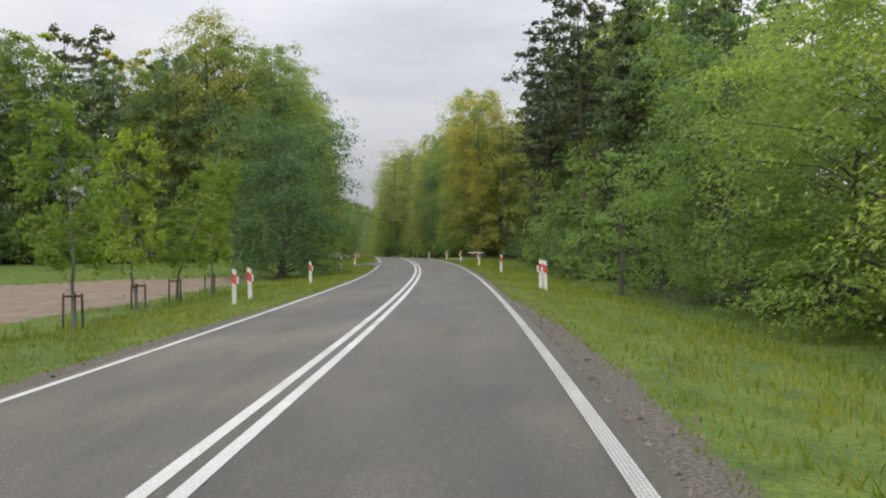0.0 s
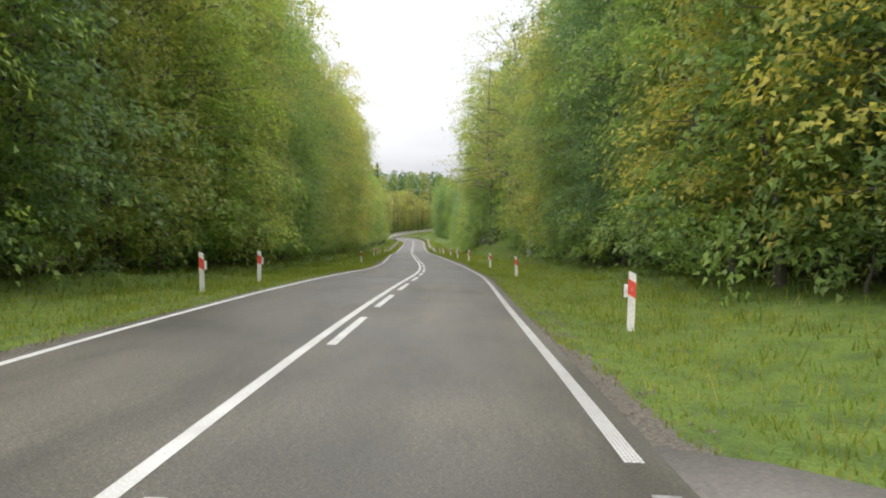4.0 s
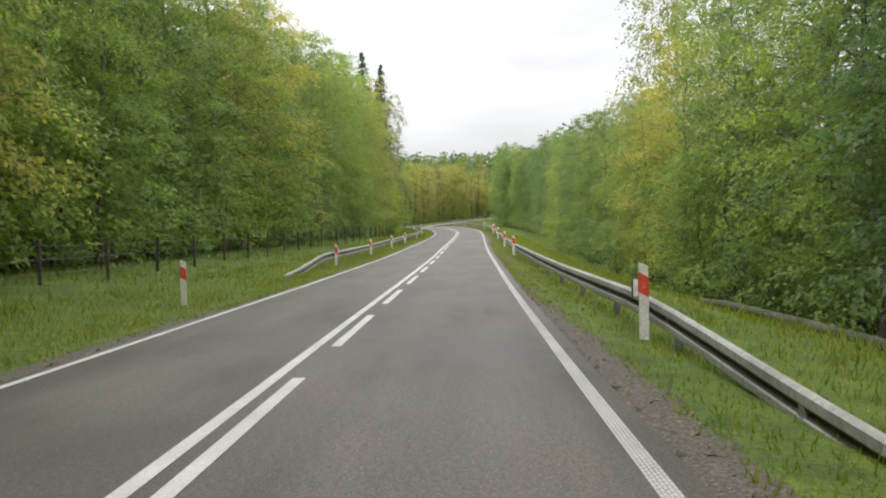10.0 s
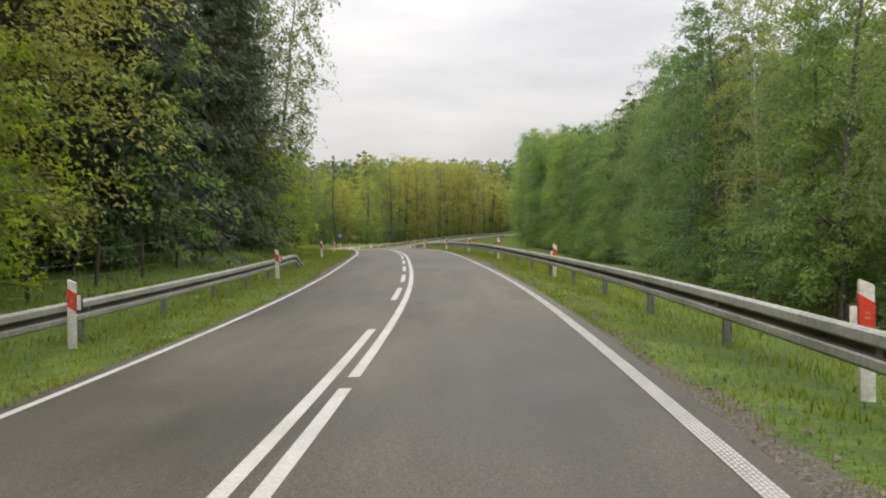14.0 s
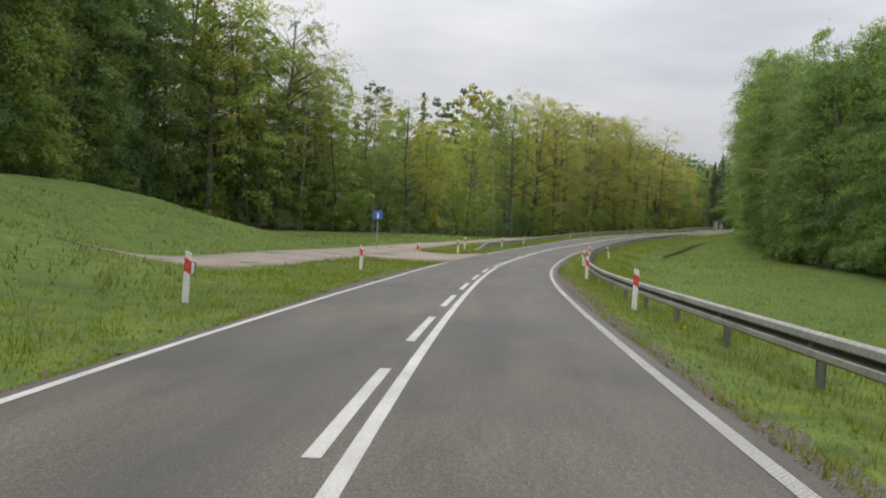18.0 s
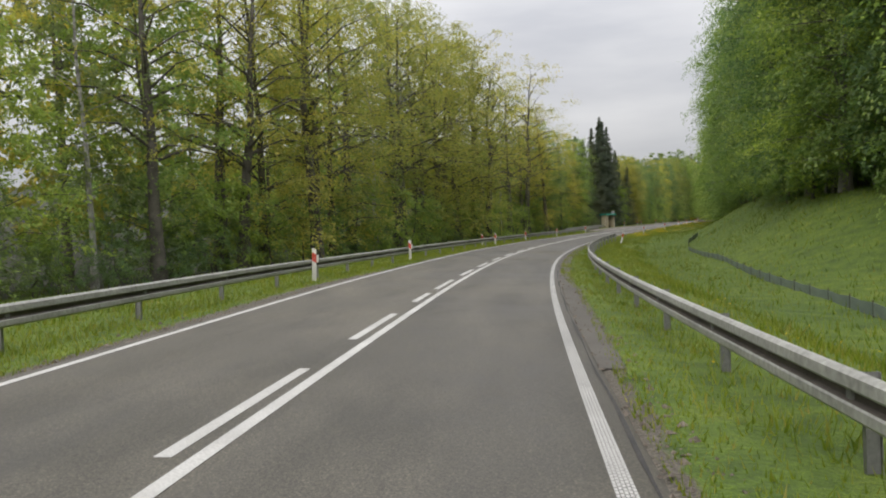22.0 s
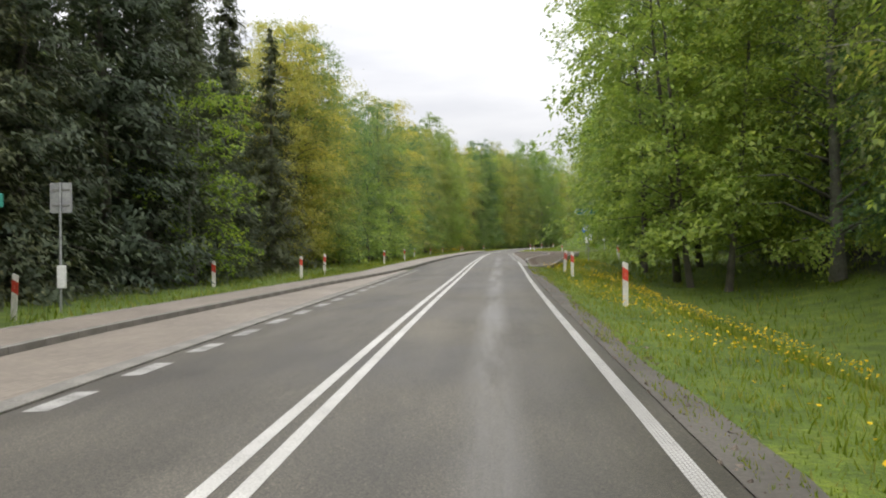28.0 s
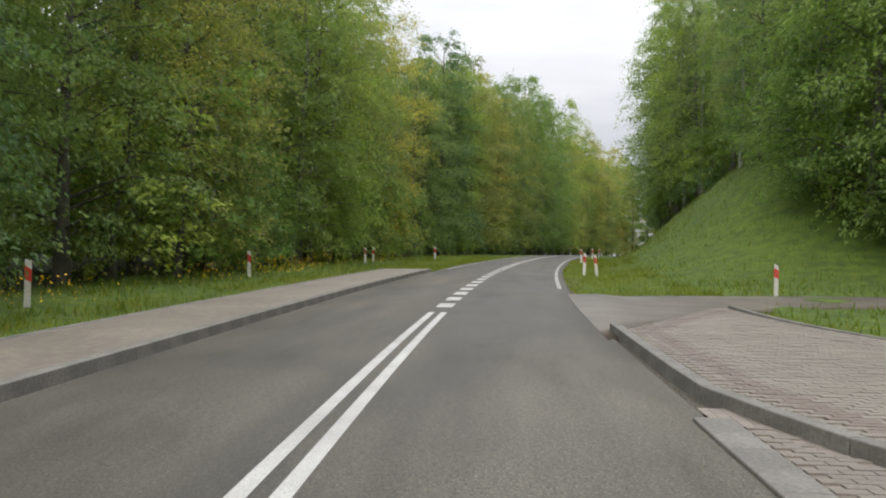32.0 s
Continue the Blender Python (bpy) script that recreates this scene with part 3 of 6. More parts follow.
def ribbon(name, s, lines, mat, up=0.004, road=True, kind="structure", uv=True, smooth=False):
    """A strip along the road through the offsets in lines (each a number or an array along s)."""
    s = np.asarray(s, float)
    cols = []
    for off in lines:
        lift = up
        if isinstance(off, tuple):
            off, lift = off
        l = np.broadcast_to(np.asarray(off, float), s.shape)
        cols.append(((on_road if road else place)(s, l, lift), l))
    n, k = len(s), len(cols)
    verts = np.stack([c[0] for c in cols], 1).reshape(-1, 3)
    uvs = np.stack([np.stack([s, c[1]], -1) for c in cols], 1).reshape(-1, 2)
    i, j = np.meshgrid(np.arange(n - 1), np.arange(k - 1), indexing="ij")
    a = (i * k + j).ravel()
    faces = np.stack([a, a + 1, a + k + 1, a + k], 1)
    ob = new(name, mesh_of(name, verts, faces, [mat], uv=uvs, smooth=smooth))
    return ob


# ---------------------------------------------------------------- ground and road
GL = np.array([-420, -300, -220, -160, -120, -95, -75, -60, -50, -42, -35, -30, -26, -23, -20, -18, -16, -14.5, -13, -11.5, -10, -9, -8, -7, -6, -5.2, -4.6, -4.25, -3.95, -3.7, -3.5, -3.3, -3.15, -3.02, -2.88, -1.5, 0, 1.5, 2.88])
GL = np.unique(np.concatenate([GL, -GL]))
GS = np.concatenate([np.arange(BACK, 820, 2.0), np.arange(820, FAR + 1, 8.0)])
gs, gl = np.meshgrid(GS, GL, indexing="ij")
gx, gy, gz, gh, _ = axis(gs)
pull = np.where(np.abs(gl) > 200, 200 + (np.abs(gl) - 200) * 1.0, np.abs(gl)) * np.sign(gl)
wave = 0.05 * np.sin(gs * 0.9 + gl * 1.3) + 0.04 * np.sin(gs * 0.37 - gl * 0.8)
gz = gz + rise(gs, gl) + wave * step(np.abs(gl), 4.2, 8) - 0.06 * (np.abs(gl) < 2.95)
gverts = np.stack([gx + np.cos(gh) * pull, gy + np.sin(gh) * pull, gz], -1).reshape(-1, 3)
ni, nj = gs.shape
gi, gj = np.meshgrid(np.arange(ni - 1), np.arange(nj - 1), indexing="ij")
ga = (gi * nj + gj).ravel()
gcover = np.zeros((ni, nj, 4))
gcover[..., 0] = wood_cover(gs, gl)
gcover[..., 1] = soil_cover(gs, gl)
gcover[..., 2] = gravel_cover(gs, gl)
gcover[..., 3] = 1
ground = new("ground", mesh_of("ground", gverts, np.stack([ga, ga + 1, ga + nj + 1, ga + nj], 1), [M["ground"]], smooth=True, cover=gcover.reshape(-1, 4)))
tagged(ground, "rolling grassy ground with leaf litter coloured dark as shade under the trees", "ground", kind="structure")

outer = bmesh.new()
bmesh.ops.create_grid(outer, x_segments=40, y_segments=40, size=2500, matrix=Matrix.Translation((0, 400, -13)))
me = bpy.data.meshes.new("far_ground")
outer.to_mesh(me)
outer.free()
me.materials.append(M["ground"])
tagged(new("far_ground", me), "distant low green land reaching the horizon", "ground", kind="structure")

RS = np.concatenate([np.arange(BACK, 820, 1.5), np.arange(820, FAR, 4.0)])
road = ribbon("road", RS, [(-ASPHALT - 0.12, -0.1), (-ASPHALT, 0.0), -2.0, -1.0, 0.0, 1.0, 2.0, (ASPHALT, 0.0), (ASPHALT + 0.12, -0.1)], M["asphalt"], up=0.0, smooth=True)
tagged(road, "worn grey two-lane asphalt road winding through woods", "road", kind="structure")

# ---------------------------------------------------------------- trees
rng = np.random.default_rng(7)


def tube(points, radii, seg=6):
    """Vertices and triangles of a tapered tube through points."""
    points, radii = np.asarray(points, float), np.asarray(radii, float)
    way = np.gradient(points, axis=0)
    way /= np.linalg.norm(way, axis=1, keepdims=True) + 1e-9
    side = np.cross(way, [0.31, 0.17, 0.93] if abs(way[0][2]) < 0.9 else [1.0, 0.1, 0.0])
    side /= np.linalg.norm(side, axis=1, keepdims=True) + 1e-9
    other = np.cross(way, side)
    a = np.linspace(0, 2 * np.pi, seg, endpoint=False)
    ring = points[:, None] + radii[:, None, None] * (np.cos(a)[None, :, None] * side[:, None] + np.sin(a)[None, :, None] * other[:, None])
    v = ring.reshape(-1, 3)
    i, j = np.meshgrid(np.arange(len(points) - 1), np.arange(seg), indexing="ij")
    p = (i * seg + j).ravel()
    q = (i * seg + (j + 1) % seg).ravel()
    return v, np.concatenate([np.stack([p, q, q + seg], 1), np.stack([p, q + seg, p + seg], 1)])


def joined(pieces):
    vs, fs, n = [], [], 0
    for v, f in pieces:
        vs.append(v)
        fs.append(f + n)
        n += len(v)
    return np.concatenate(vs), np.concatenate(fs)


def leaves(at, along, size, width, tilt, g, droop=0.0, slope=None):
    """Pointed leaves at the places, one triangle each, lying in their sprays (slope: how far a spray falls outwards)."""
    n = len(at)
    turn = g.uniform(-1.1, 1.1, n)
    flat = along[:, :2] / (np.linalg.norm(along[:, :2], axis=1, keepdims=True) + 1e-9)
    c, s = np.cos(turn), np.sin(turn)
    fall = np.full(n, droop) if slope is None else slope
    way = np.stack([flat[:, 0] * c - flat[:, 1] * s, flat[:, 0] * s + flat[:, 1] * c, g.normal(0, tilt, n) - fall * c], 1)
    way /= np.linalg.norm(way, axis=1, keepdims=True)
    up = np.stack([flat[:, 0] * fall + g.normal(0, tilt, n), flat[:, 1] * fall + g.normal(0, tilt, n), np.ones(n)], 1)
    side = np.cross(way, up)
    side /= np.linalg.norm(side, axis=1, keepdims=True) + 1e-9
    nor = np.cross(side, way)
    L = (size * g.uniform(0.65, 1.2, n))[:, None]
    W = (width * g.uniform(0.6, 1.3, n))[:, None]
    a1, a2 = at - way * L * 0.5 + side * W * 0.5, at - way * L * 0.35 - side * W * 0.5
    b = at + way * L * 0.6 - nor * L * 0.1
    v = np.stack([a1, a2, b], 1).reshape(-1, 3)
    return v, np.arange(n * 3).reshape(-1, 3)


def broadleaf(seed, high=20.0, wide=4.4, low=0.06, limbs=64, per=42, size=0.46, trunk=0.24, slim=0.8, tilt=0.45, droop=0.5, bare=0.0, twigs=True, lobes=0.3, skew=0.0, boughs=0.3):
    """Trunk and crown of a leafy tree: limbs spring from the trunk, and every limb carries flat sprays of leaves
    that hang outwards in layers, with dark gaps between them."""
    g = np.random.default_rng(seed)
    k = 10
    zs = np.linspace(0, high * 0.97, k)
    bend = np.cumsum(g.normal(0, 0.2, (k, 2)), 0) * (zs / high)[:, None] + np.outer(zs / high, [skew, 0.4 * skew])
    bend -= bend[0]
    core = np.column_stack([bend, zs])
    pieces = [tube(core, trunk * (1.25 - 1.15 * (zs / high) ** 0.8) * np.where(zs < 0.1, 1.25, 1), 8)]
    phase = g.uniform(0, 6.28, 3)
    at, along, slope = [], [], []
    for i in range(limbs):
        f = low + (0.985 - low) * ((i + g.uniform(0, 1)) / limbs) ** 1.12
        z = f * high
        az = i * 2.4 + g.uniform(-0.6, 0.6)
        u = (f - low) / (1 - low)
        lump = 1 + lobes * (np.sin(2 * az + phase[0] + 5 * u) * 0.6 + np.sin(3 * az + phase[1] - 9 * u) * 0.5)
        reach = np.clip(wide * (np.sin(np.pi * (0.16 + 0.8 * u) ** slim) ** 0.55 * 0.95 + 0.08) * g.uniform(0.68, 1.15) * lump, 0.35, 1.1 * wide)
        base = np.array([np.interp(z, zs, core[:, 0]), np.interp(z, zs, core[:, 1]), z])
        lift = reach * (0.12 + 0.75 * u) * g.uniform(0.5, 1.2)
        tip = base + np.array([np.cos(az) * reach, np.sin(az) * reach, lift])
        mid = (base + tip) / 2 + np.array([0, 0, reach * 0.12])
        if reach > 0.9 and twigs and i % 2 == 0:
            pieces.append(tube([base, mid, tip], [trunk * boughs * (1.15 - f), trunk * 0.6 * boughs * (1.15 - f), 0.012], 4))
        n = int(per * (0.4 + 0.6 * reach / wide) * (1 - bare * g.uniform(0, 1)))
        fans = max(2, n // 32)
        n = max(2, n // fans)
        for _ in range(fans):
            w = 0.3 + 0.7 * g.uniform(0, 1) ** 0.6
            root = base + (mid - base) * (w * 2) if w < 0.5 else mid + (tip - mid) * (w * 2 - 1)
            a = az + g.normal(0, 0.75)
            out, across = np.array([np.cos(a), np.sin(a), 0]), np.array([-np.sin(a), np.cos(a), 0])
            far = g.uniform(0.28, 0.54) * reach ** 0.6 * wide ** 0.4
            fall = droop * g.uniform(0.5, 1.5)
            d = g.uniform(-0.15, 1, n)
            q = root + out * (d * far)[:, None] + across * (g.normal(0, 0.3, n) * far * np.sin(np.pi * np.clip(0.25 + 0.7 * d, 0, 1)))[:, None]
            loose = g.uniform(0, 1, n) < 0.16
            q[:, 2] += far * (0.12 * d - fall * np.maximum(d, 0) ** 1.6) + g.normal(0, 0.05 + 0.06 * far, n) * np.where(loose, 3.5, 1)
            at.append(q)
            along.append(np.tile(out, (n, 1)))
            slope.append(fall * (0.25 + 1.2 * np.maximum(d, 0)) * np.where(loose, g.uniform(1, 3, n), 1))
    at, along, slope = np.concatenate(at), np.concatenate(along), np.concatenate(slope)
    at[:, 2] = np.maximum(at[:, 2], 0.15)
    return joined(pieces), leaves(at, along, size, size * 0.66, tilt, g, droop, slope)


def spruce(seed, high=24.0, wide=4.0, low=0.04, layers=52, per=46, size=0.36, trunk=0.26):
    """A dark conical conifer: whorls of drooping boughs."""
    g = np.random.default_rng(seed)
    zs = np.linspace(0, high, 6)
    core = np.column_stack([g.normal(0, 0.04, 6), g.normal(0, 0.04, 6), zs])
    pieces = [tube(core, trunk * (1.02 - zs / high), 8)]
    at, along = [], []
    for i in range(layers):
        f0 = low + (1 - low) * (i + g.uniform(0, 0.6)) / layers
        reach = wide * (1 - f0) ** 0.82 * g.uniform(0.75, 1.15) + 0.15
        for j in range(7):
            az = g.uniform(0, 2 * np.pi)
            r = reach * g.uniform(0.7, 1.15)
            f = min(0.995, f0 + g.uniform(-0.7, 0.7) / layers)
            way = np.array([np.cos(az), np.sin(az), 0])
            n = max(3, int(per * (0.35 + r / wide)))
            w = g.uniform(0.08, 1.0, n)
            p = np.array([0, 0, f * high]) + way * (w * r)[:, None]
            p[:, 2] += -0.42 * r * w + 0.22 * r * w ** 2
            p += g.normal(0, 1, (n, 3)) * [0.15, 0.15, 0.1] * (0.4 + r / wide)
            hang = g.uniform(0, 1, n) < 0.45
            p[hang, 2] -= g.uniform(0.05, 0.45, hang.sum()) * (0.4 + r / wide)
            at.append(p)
            along.append(np.tile(way, (n, 1)))
            if j < 3 and r > 0.8:
                base = np.array([0, 0, f * high])
                pieces.append(tube([base, base + way * r * 0.8 + [0, 0, -0.25 * r]], [0.035, 0.01], 3))
    at, along = np.concatenate(at), np.concatenate(along)
    at[:, 2] = np.maximum(at[:, 2], 0.15)
    return joined(pieces), leaves(at, along, size, size * 0.4, 0.45, g, 0.7)


def pine(seed, high=22.0, wide=2.9, trunk=0.22):
    """A bare reddish trunk with a ragged crown of needle clumps at the top."""
    return broadleaf(seed, high, wide, 0.46, 46, 105, 0.36, trunk, 0.7, 0.8, 0.1, 0.0, True, 0.45)


def crossed(seed, high, wide, size, per, limbs, tilt=0.5):
    return broadleaf(seed, high, wide, 0.05, limbs, per, size, 0.035 * high / 2, 0.6, tilt, 0.35, 0.0, False)


KINDS = {}


def tree_kind(key, name, label, category, make, bark, leaf, variants):
    """Builds the meshes of a kind of tree once; single trees then share them."""
    made = []
    for k in range(variants):
        (tv, tf), (cv, cf) = make(k)
        made.append((mesh_of(name + "_trunk", tv, tf, [M[bark]], smooth=True), mesh_of(name + "_crown", cv, cf, [M[leaf]]), (tv, tf, cv, cf)))
    KINDS[key] = dict(name=name, label=label, category=category, made=made, bark=bark, leaf=leaf, roots=[None] * variants, count=0)


def tree(key, s, l, scale=1.0, sink=0.12, label="", variant=None):
    """One tree on the ground."""
    k = KINDS[key]
    v = k["count"] % len(k["made"]) if variant is None else variant
    k["count"] += 1
    m = spot(s, l, rng.uniform(0, 360), -sink, scale * rng.uniform(0.93, 1.07), (rng.normal(0, 1.2), rng.normal(0, 1.2)))
    if k["roots"][v] is None:
        root = thing(k["name"], k["label"], k["category"], k["name"].replace("_", " ") + "s of the wood")
        part("trunk", k["made"][v][0], root)
        part("crown", k["made"][v][1], root)
        root.matrix_basis = m
        k["roots"][v] = root
        k["sizes"] = k.get("sizes", {})
    else:
        src = k["roots"][v]
        keep = src.matrix_basis.copy()
        src.matrix_basis = Matrix.Identity(4)
        root = copy_thing(src, m)
        src.matrix_basis = keep
    if label:
        root["label"] = label
    return root


tree_kind("beech", "beech_tree", "tall beech with fresh green leaves down to the grass", "tree", lambda k: broadleaf(100 + k, 21, 4.3, limbs=120, per=250, size=0.2, tilt=0.42, droop=0.7), "bark_grey", "leaf_beech", 4)
tree_kind("maple", "maple_tree", "tall maple with yellow-green spring leaves at the wood's edge", "tree", lambda k: broadleaf(200 + k, 21, 4.5, limbs=116, per=250, size=0.2, tilt=0.45, droop=0.6), "bark", "leaf_yellow", 4)
tree_kind("oak", "oak_tree", "tall oak with bare lower trunk and thin yellowish crown", "tree", lambda k: broadleaf(300 + k, 21, 5.0, 0.3, 62, 120, 0.19, 0.36, 0.75, 0.6, 0.2, 0.5, True, 0.4, 0.9, 0.42), "bark", "leaf_yellow", 4)
tree_kind("birch", "birch_tree", "slender birch with pale trunk and hanging twigs", "tree", lambda k: broadleaf(400 + k, 21, 2.9, 0.22, 84, 125, 0.2, 0.15, 0.7, 0.55, 1.1, 0.2, True, 0.35), "bark_birch", "leaf_birch", 4)
tree_kind("alder", "alder_tree", "dark green alder with leaves down to the ground", "tree", lambda k: broadleaf(500 + k, 21, 3.9, limbs=116, per=250, size=0.2, tilt=0.5, droop=0.55), "bark", "leaf_dark", 4)
tree_kind("spruce", "spruce_tree", "dark green spruce with drooping boughs", "tree", lambda k: spruce(600 + k, 22 + 2 * k, 5.0), "bark", "needle_spruce", 3)
tree_kind("pine", "pine_tree", "tall pine with bare trunk and ragged dark crown", "tree", lambda k: pine(700 + k, 22 + 1.5 * k), "bark_pine", "needle_pine", 3)
tree_kind("bush", "hazel_bush", "leafy green bush at the edge of the wood", "bush", lambda k: crossed(800 + k, 4.2 + 0.5 * k, 2.3, 0.16, 84, 44), "bark", "leaf_beech", 3)
tree_kind("sapling", "beech_sapling", "young leafy tree in the undergrowth before tall trunks", "tree", lambda k: crossed(820 + k, 5.6 + 0.6 * k, 2.5, 0.17, 96, 46), "bark_grey", "leaf_dark", 3)
tree_kind("scrub", "low_shrub", "low dark green shrub in the undergrowth", "bush", lambda k: crossed(850 + k, 2.0 + 0.3 * k, 1.5, 0.15, 62, 30), "bark", "leaf_dark", 2)
tree_kind("low_maple", "field_maple", "broad low field maple with yellow-green leaves to the ground", "tree", lambda k: broadleaf(220 + k, 9.4 + 0.6 * k, 3.9, 0.03, 100, 250, 0.17, 0.16, 0.9, 0.5, 0.35), "bark", "leaf_beech", 2)
tree_kind("round_maple", "round_maple", "round dense dark green maple on the grass verge", "tree", lambda k: broadleaf(230 + k, 8.8, 3.9, 0.03, 130, 190, 0.19, 0.2, 1.0, 0.55, 0.4), "bark", "leaf_dark", 1)
tree_kind("linden", "young_linden", "young tree with fresh yellow-green oval crown in a stake frame", "tree", lambda k: broadleaf(240 + k, 5.0 + 0.3 * k, 0.98, 0.27, 56, 84, 0.13, 0.045, 0.85, 0.6, 0.3), "bark_grey", "leaf_fresh", 3)
tree_kind("grove", "grove_tree", "young forest tree with dark leaning bare trunk", "tree", lambda k: broadleaf(320 + k, 18, 3.8, 0.08, 84, 170, 0.24, 0.115, 0.75, 0.55, 0.5, 0.1, True, 0.35, 1.6), "bark", "leaf_beech", 3)
tree_kind("inner", "forest_tree", "tall forest tree standing behind the wood's edge", "tree", lambda k: broadleaf(340 + k, 21, 4.3, 0.04, 84, 120, 0.36, 0.2, 0.8, 0.8, 0.4, 0.0, False), "bark", "leaf_beech", 2)
tree_kind("inner_dark", "forest_tree", "dark green forest tree standing behind the wood's edge", "tree", lambda k: broadleaf(350 + k, 21, 4.3, 0.04, 84, 120, 0.36, 0.2, 0.8, 0.8, 0.4, 0.0, False), "bark", "leaf_dark", 2)
tree_kind("hornbeam", "hornbeam_tree", "low broad yellow-green hornbeam at the wood's edge", "tree", lambda k: broadleaf(250 + k, 6.5 + k, 2.4, 0.05, 60, 95, 0.16, 0.09, 0.8, 0.5, 0.4), "bark_grey", "leaf_fresh", 2)

SINGLE_TREES = [("round_maple", 47.5, -8.0, 0.95), ("low_maple", 13, 14.5, 1.0), ("low_maple", 18.5, 13.2, 1.03), ("low_maple", 24, 14.2, 1.0), ("low_maple", 29.5, 12.8, 0.9), ("low_maple", 16, 19, 1.1), ("low_maple", 25, 19.5, 1.15), ("low_maple", 33, 17.5, 1.1), ("low_maple", 8, 20, 1.05), ("bush", 36, 9.4, 1.2), ("bush", 41, 12.5, 1.2), ("alder", 50, 21, 0.645), ("alder", 54, 22, 0.688), ("scrub", 52, 11.4, 1.5), ("bush", 57, 13, 0.9),
                ("pine", 64, 13, 0.688), ("pine", 70, 11.8, 0.722), ("spruce", 66, 18, 0.654), ("pine", 75, 16, 0.757), ("spruce", 72, 26, 0.722), ("pine", 80, 13, 0.722), ("pine", 68, 22, 0.722), ("pine", 84, 21, 0.722), ("pine", 46, 17, 0.654), ("pine", 51, 19, 0.688), ("pine", 56, 16.5, 0.688), ("spruce", 59, 20, 0.611), ("pine", 61, 17, 0.722), ("pine", 48, 24, 0.722), ("pine", 55, 25, 0.722), ("spruce", 43, 20, 0.576),
                ("linden", 8.6, -6.6, 0.95), ("linden", 15.6, -6.9, 1.0), ("linden", 22, -7.8, 0.9), ("linden", 25.6, -7.8, 1.0), ("linden", 31.5, -8.2, 0.92),
                ("pine", 462, -38.5, 1.25), ("beech", 468, -40, 1.3), ("pine", 474, -41, 1.3), ("birch", 480, -41, 1.3), ("beech", 486, -42, 1.25), ("pine", 455, -37, 1.2), ("spruce", 366.5, -10.6, 1), ("spruce", 390, -11.2, 1), ("birch", 396, -9.6, 1.05), ("birch", 400.5, -9, 1.1), ("hornbeam", 386.5, -7.6, 0.95), ("hornbeam", 350, -8.6, 0.8), ("hornbeam", 343, -8.6, 0.9),
                ("oak", 211, 11.2, 1.1), ("oak", 213, 12.4, 1.0), ("oak", 229, 11.5, 1.1), ("oak", 231, 12.3, 1.0), ("grove", 717.7, 9.4, 1.0), ("grove", 715.4, 9.35, 0.9), ("grove", 710.1, 8.4, 0.95), ("grove", 705.2, 8.9, 1.0), ("grove", 702.6, 8.9, 0.9), ("grove", 701.1, 9.9, 0.9), ("grove", 713, 11.6, 1.0), ("hornbeam", 702, -10.2, 1.0), ("spruce", 696, -14, 0.94), ("spruce", 702, -14.5, 0.98), ("spruce", 708, -12.6, 0.78), ("spruce", 713, -12.0, 0.74), ("spruce", 688, -15.5, 0.74), ("spruce", 693.5, -12.4, 0.7), ("spruce", 699, -12.2, 0.94), ("spruce", 705, -13.8, 0.89), ("spruce", 710.5, -14.2, 0.72), ("spruce", 691, -13.5, 0.7), ("maple", 719, -11, 0.72), ("maple", 723.5, -11.6, 0.7), ("maple", 727.5, -11.2, 0.66),
                ("birch", 684, 14.5, 0.95), ("birch", 687.5, 15.2, 1.0), ("birch", 680, 13.4, 1.0), ("birch", 693, 13, 0.9), ("oak", 648, -14.1, 1.1), ("oak", 653, -12.4, 0.95), ("oak", 643, -15.1, 1.05), ("oak", 628, -13.6, 1.1), ("oak", 620, -14.6, 1.05), ("oak", 612, -16.1, 1.1), ("oak", 605, -15.6, 1.15), ("oak", 581, -14.1, 1.1), ("oak", 575, -16.6, 0.95), ("oak", 567, -17.6, 1.0), ("birch", 297, 15, 1.1), ("birch", 300, 16.5, 1.15), ("birch", 293, 17, 1.05), ("birch", 150, 10, 1.05), ("birch", 172, 10.5, 1.0)]


MIX_LEFT = [(-40, 55, "pine pine alder birch"), (55, 80, "beech alder beech"), (80, 330, "beech beech maple beech alder maple"), (330, 358, "maple beech maple"), (358, 395, "spruce"), (395, 400, "birch alder"),
            (400, 470, "pine beech alder pine birch beech"), (470, 508, "alder beech alder birch alder"), (508, 545, "grove oak grove birch grove maple"), (545, 574, "grove oak birch grove oak"), (574, 652, "oak maple birch oak maple"), (650, 682, "alder beech maple maple"), (682, 716, "spruce"),
            (716, 790, "alder beech alder maple"), (790, 1040, "alder beech birch maple")]
MIX_RIGHT = [(-40, 36, "maple maple alder"), (36, 96, "pine spruce pine pine pine"), (96, 180, "alder beech beech maple"), (180, 240, "beech oak oak beech"), (240, 345, "alder beech maple beech alder"), (345, 470, "alder birch alder pine"),
             (470, 560, "alder birch beech alder"), (560, 660, "beech alder beech"), (660, 712, "maple beech alder"), (712, 800, "alder spruce beech maple"), (800, 1040, "beech birch alder")]


def mix_at(table, s):
    for a, b, names in table:
        if a <= s < b:
            return names.split()
    return ["alder"]


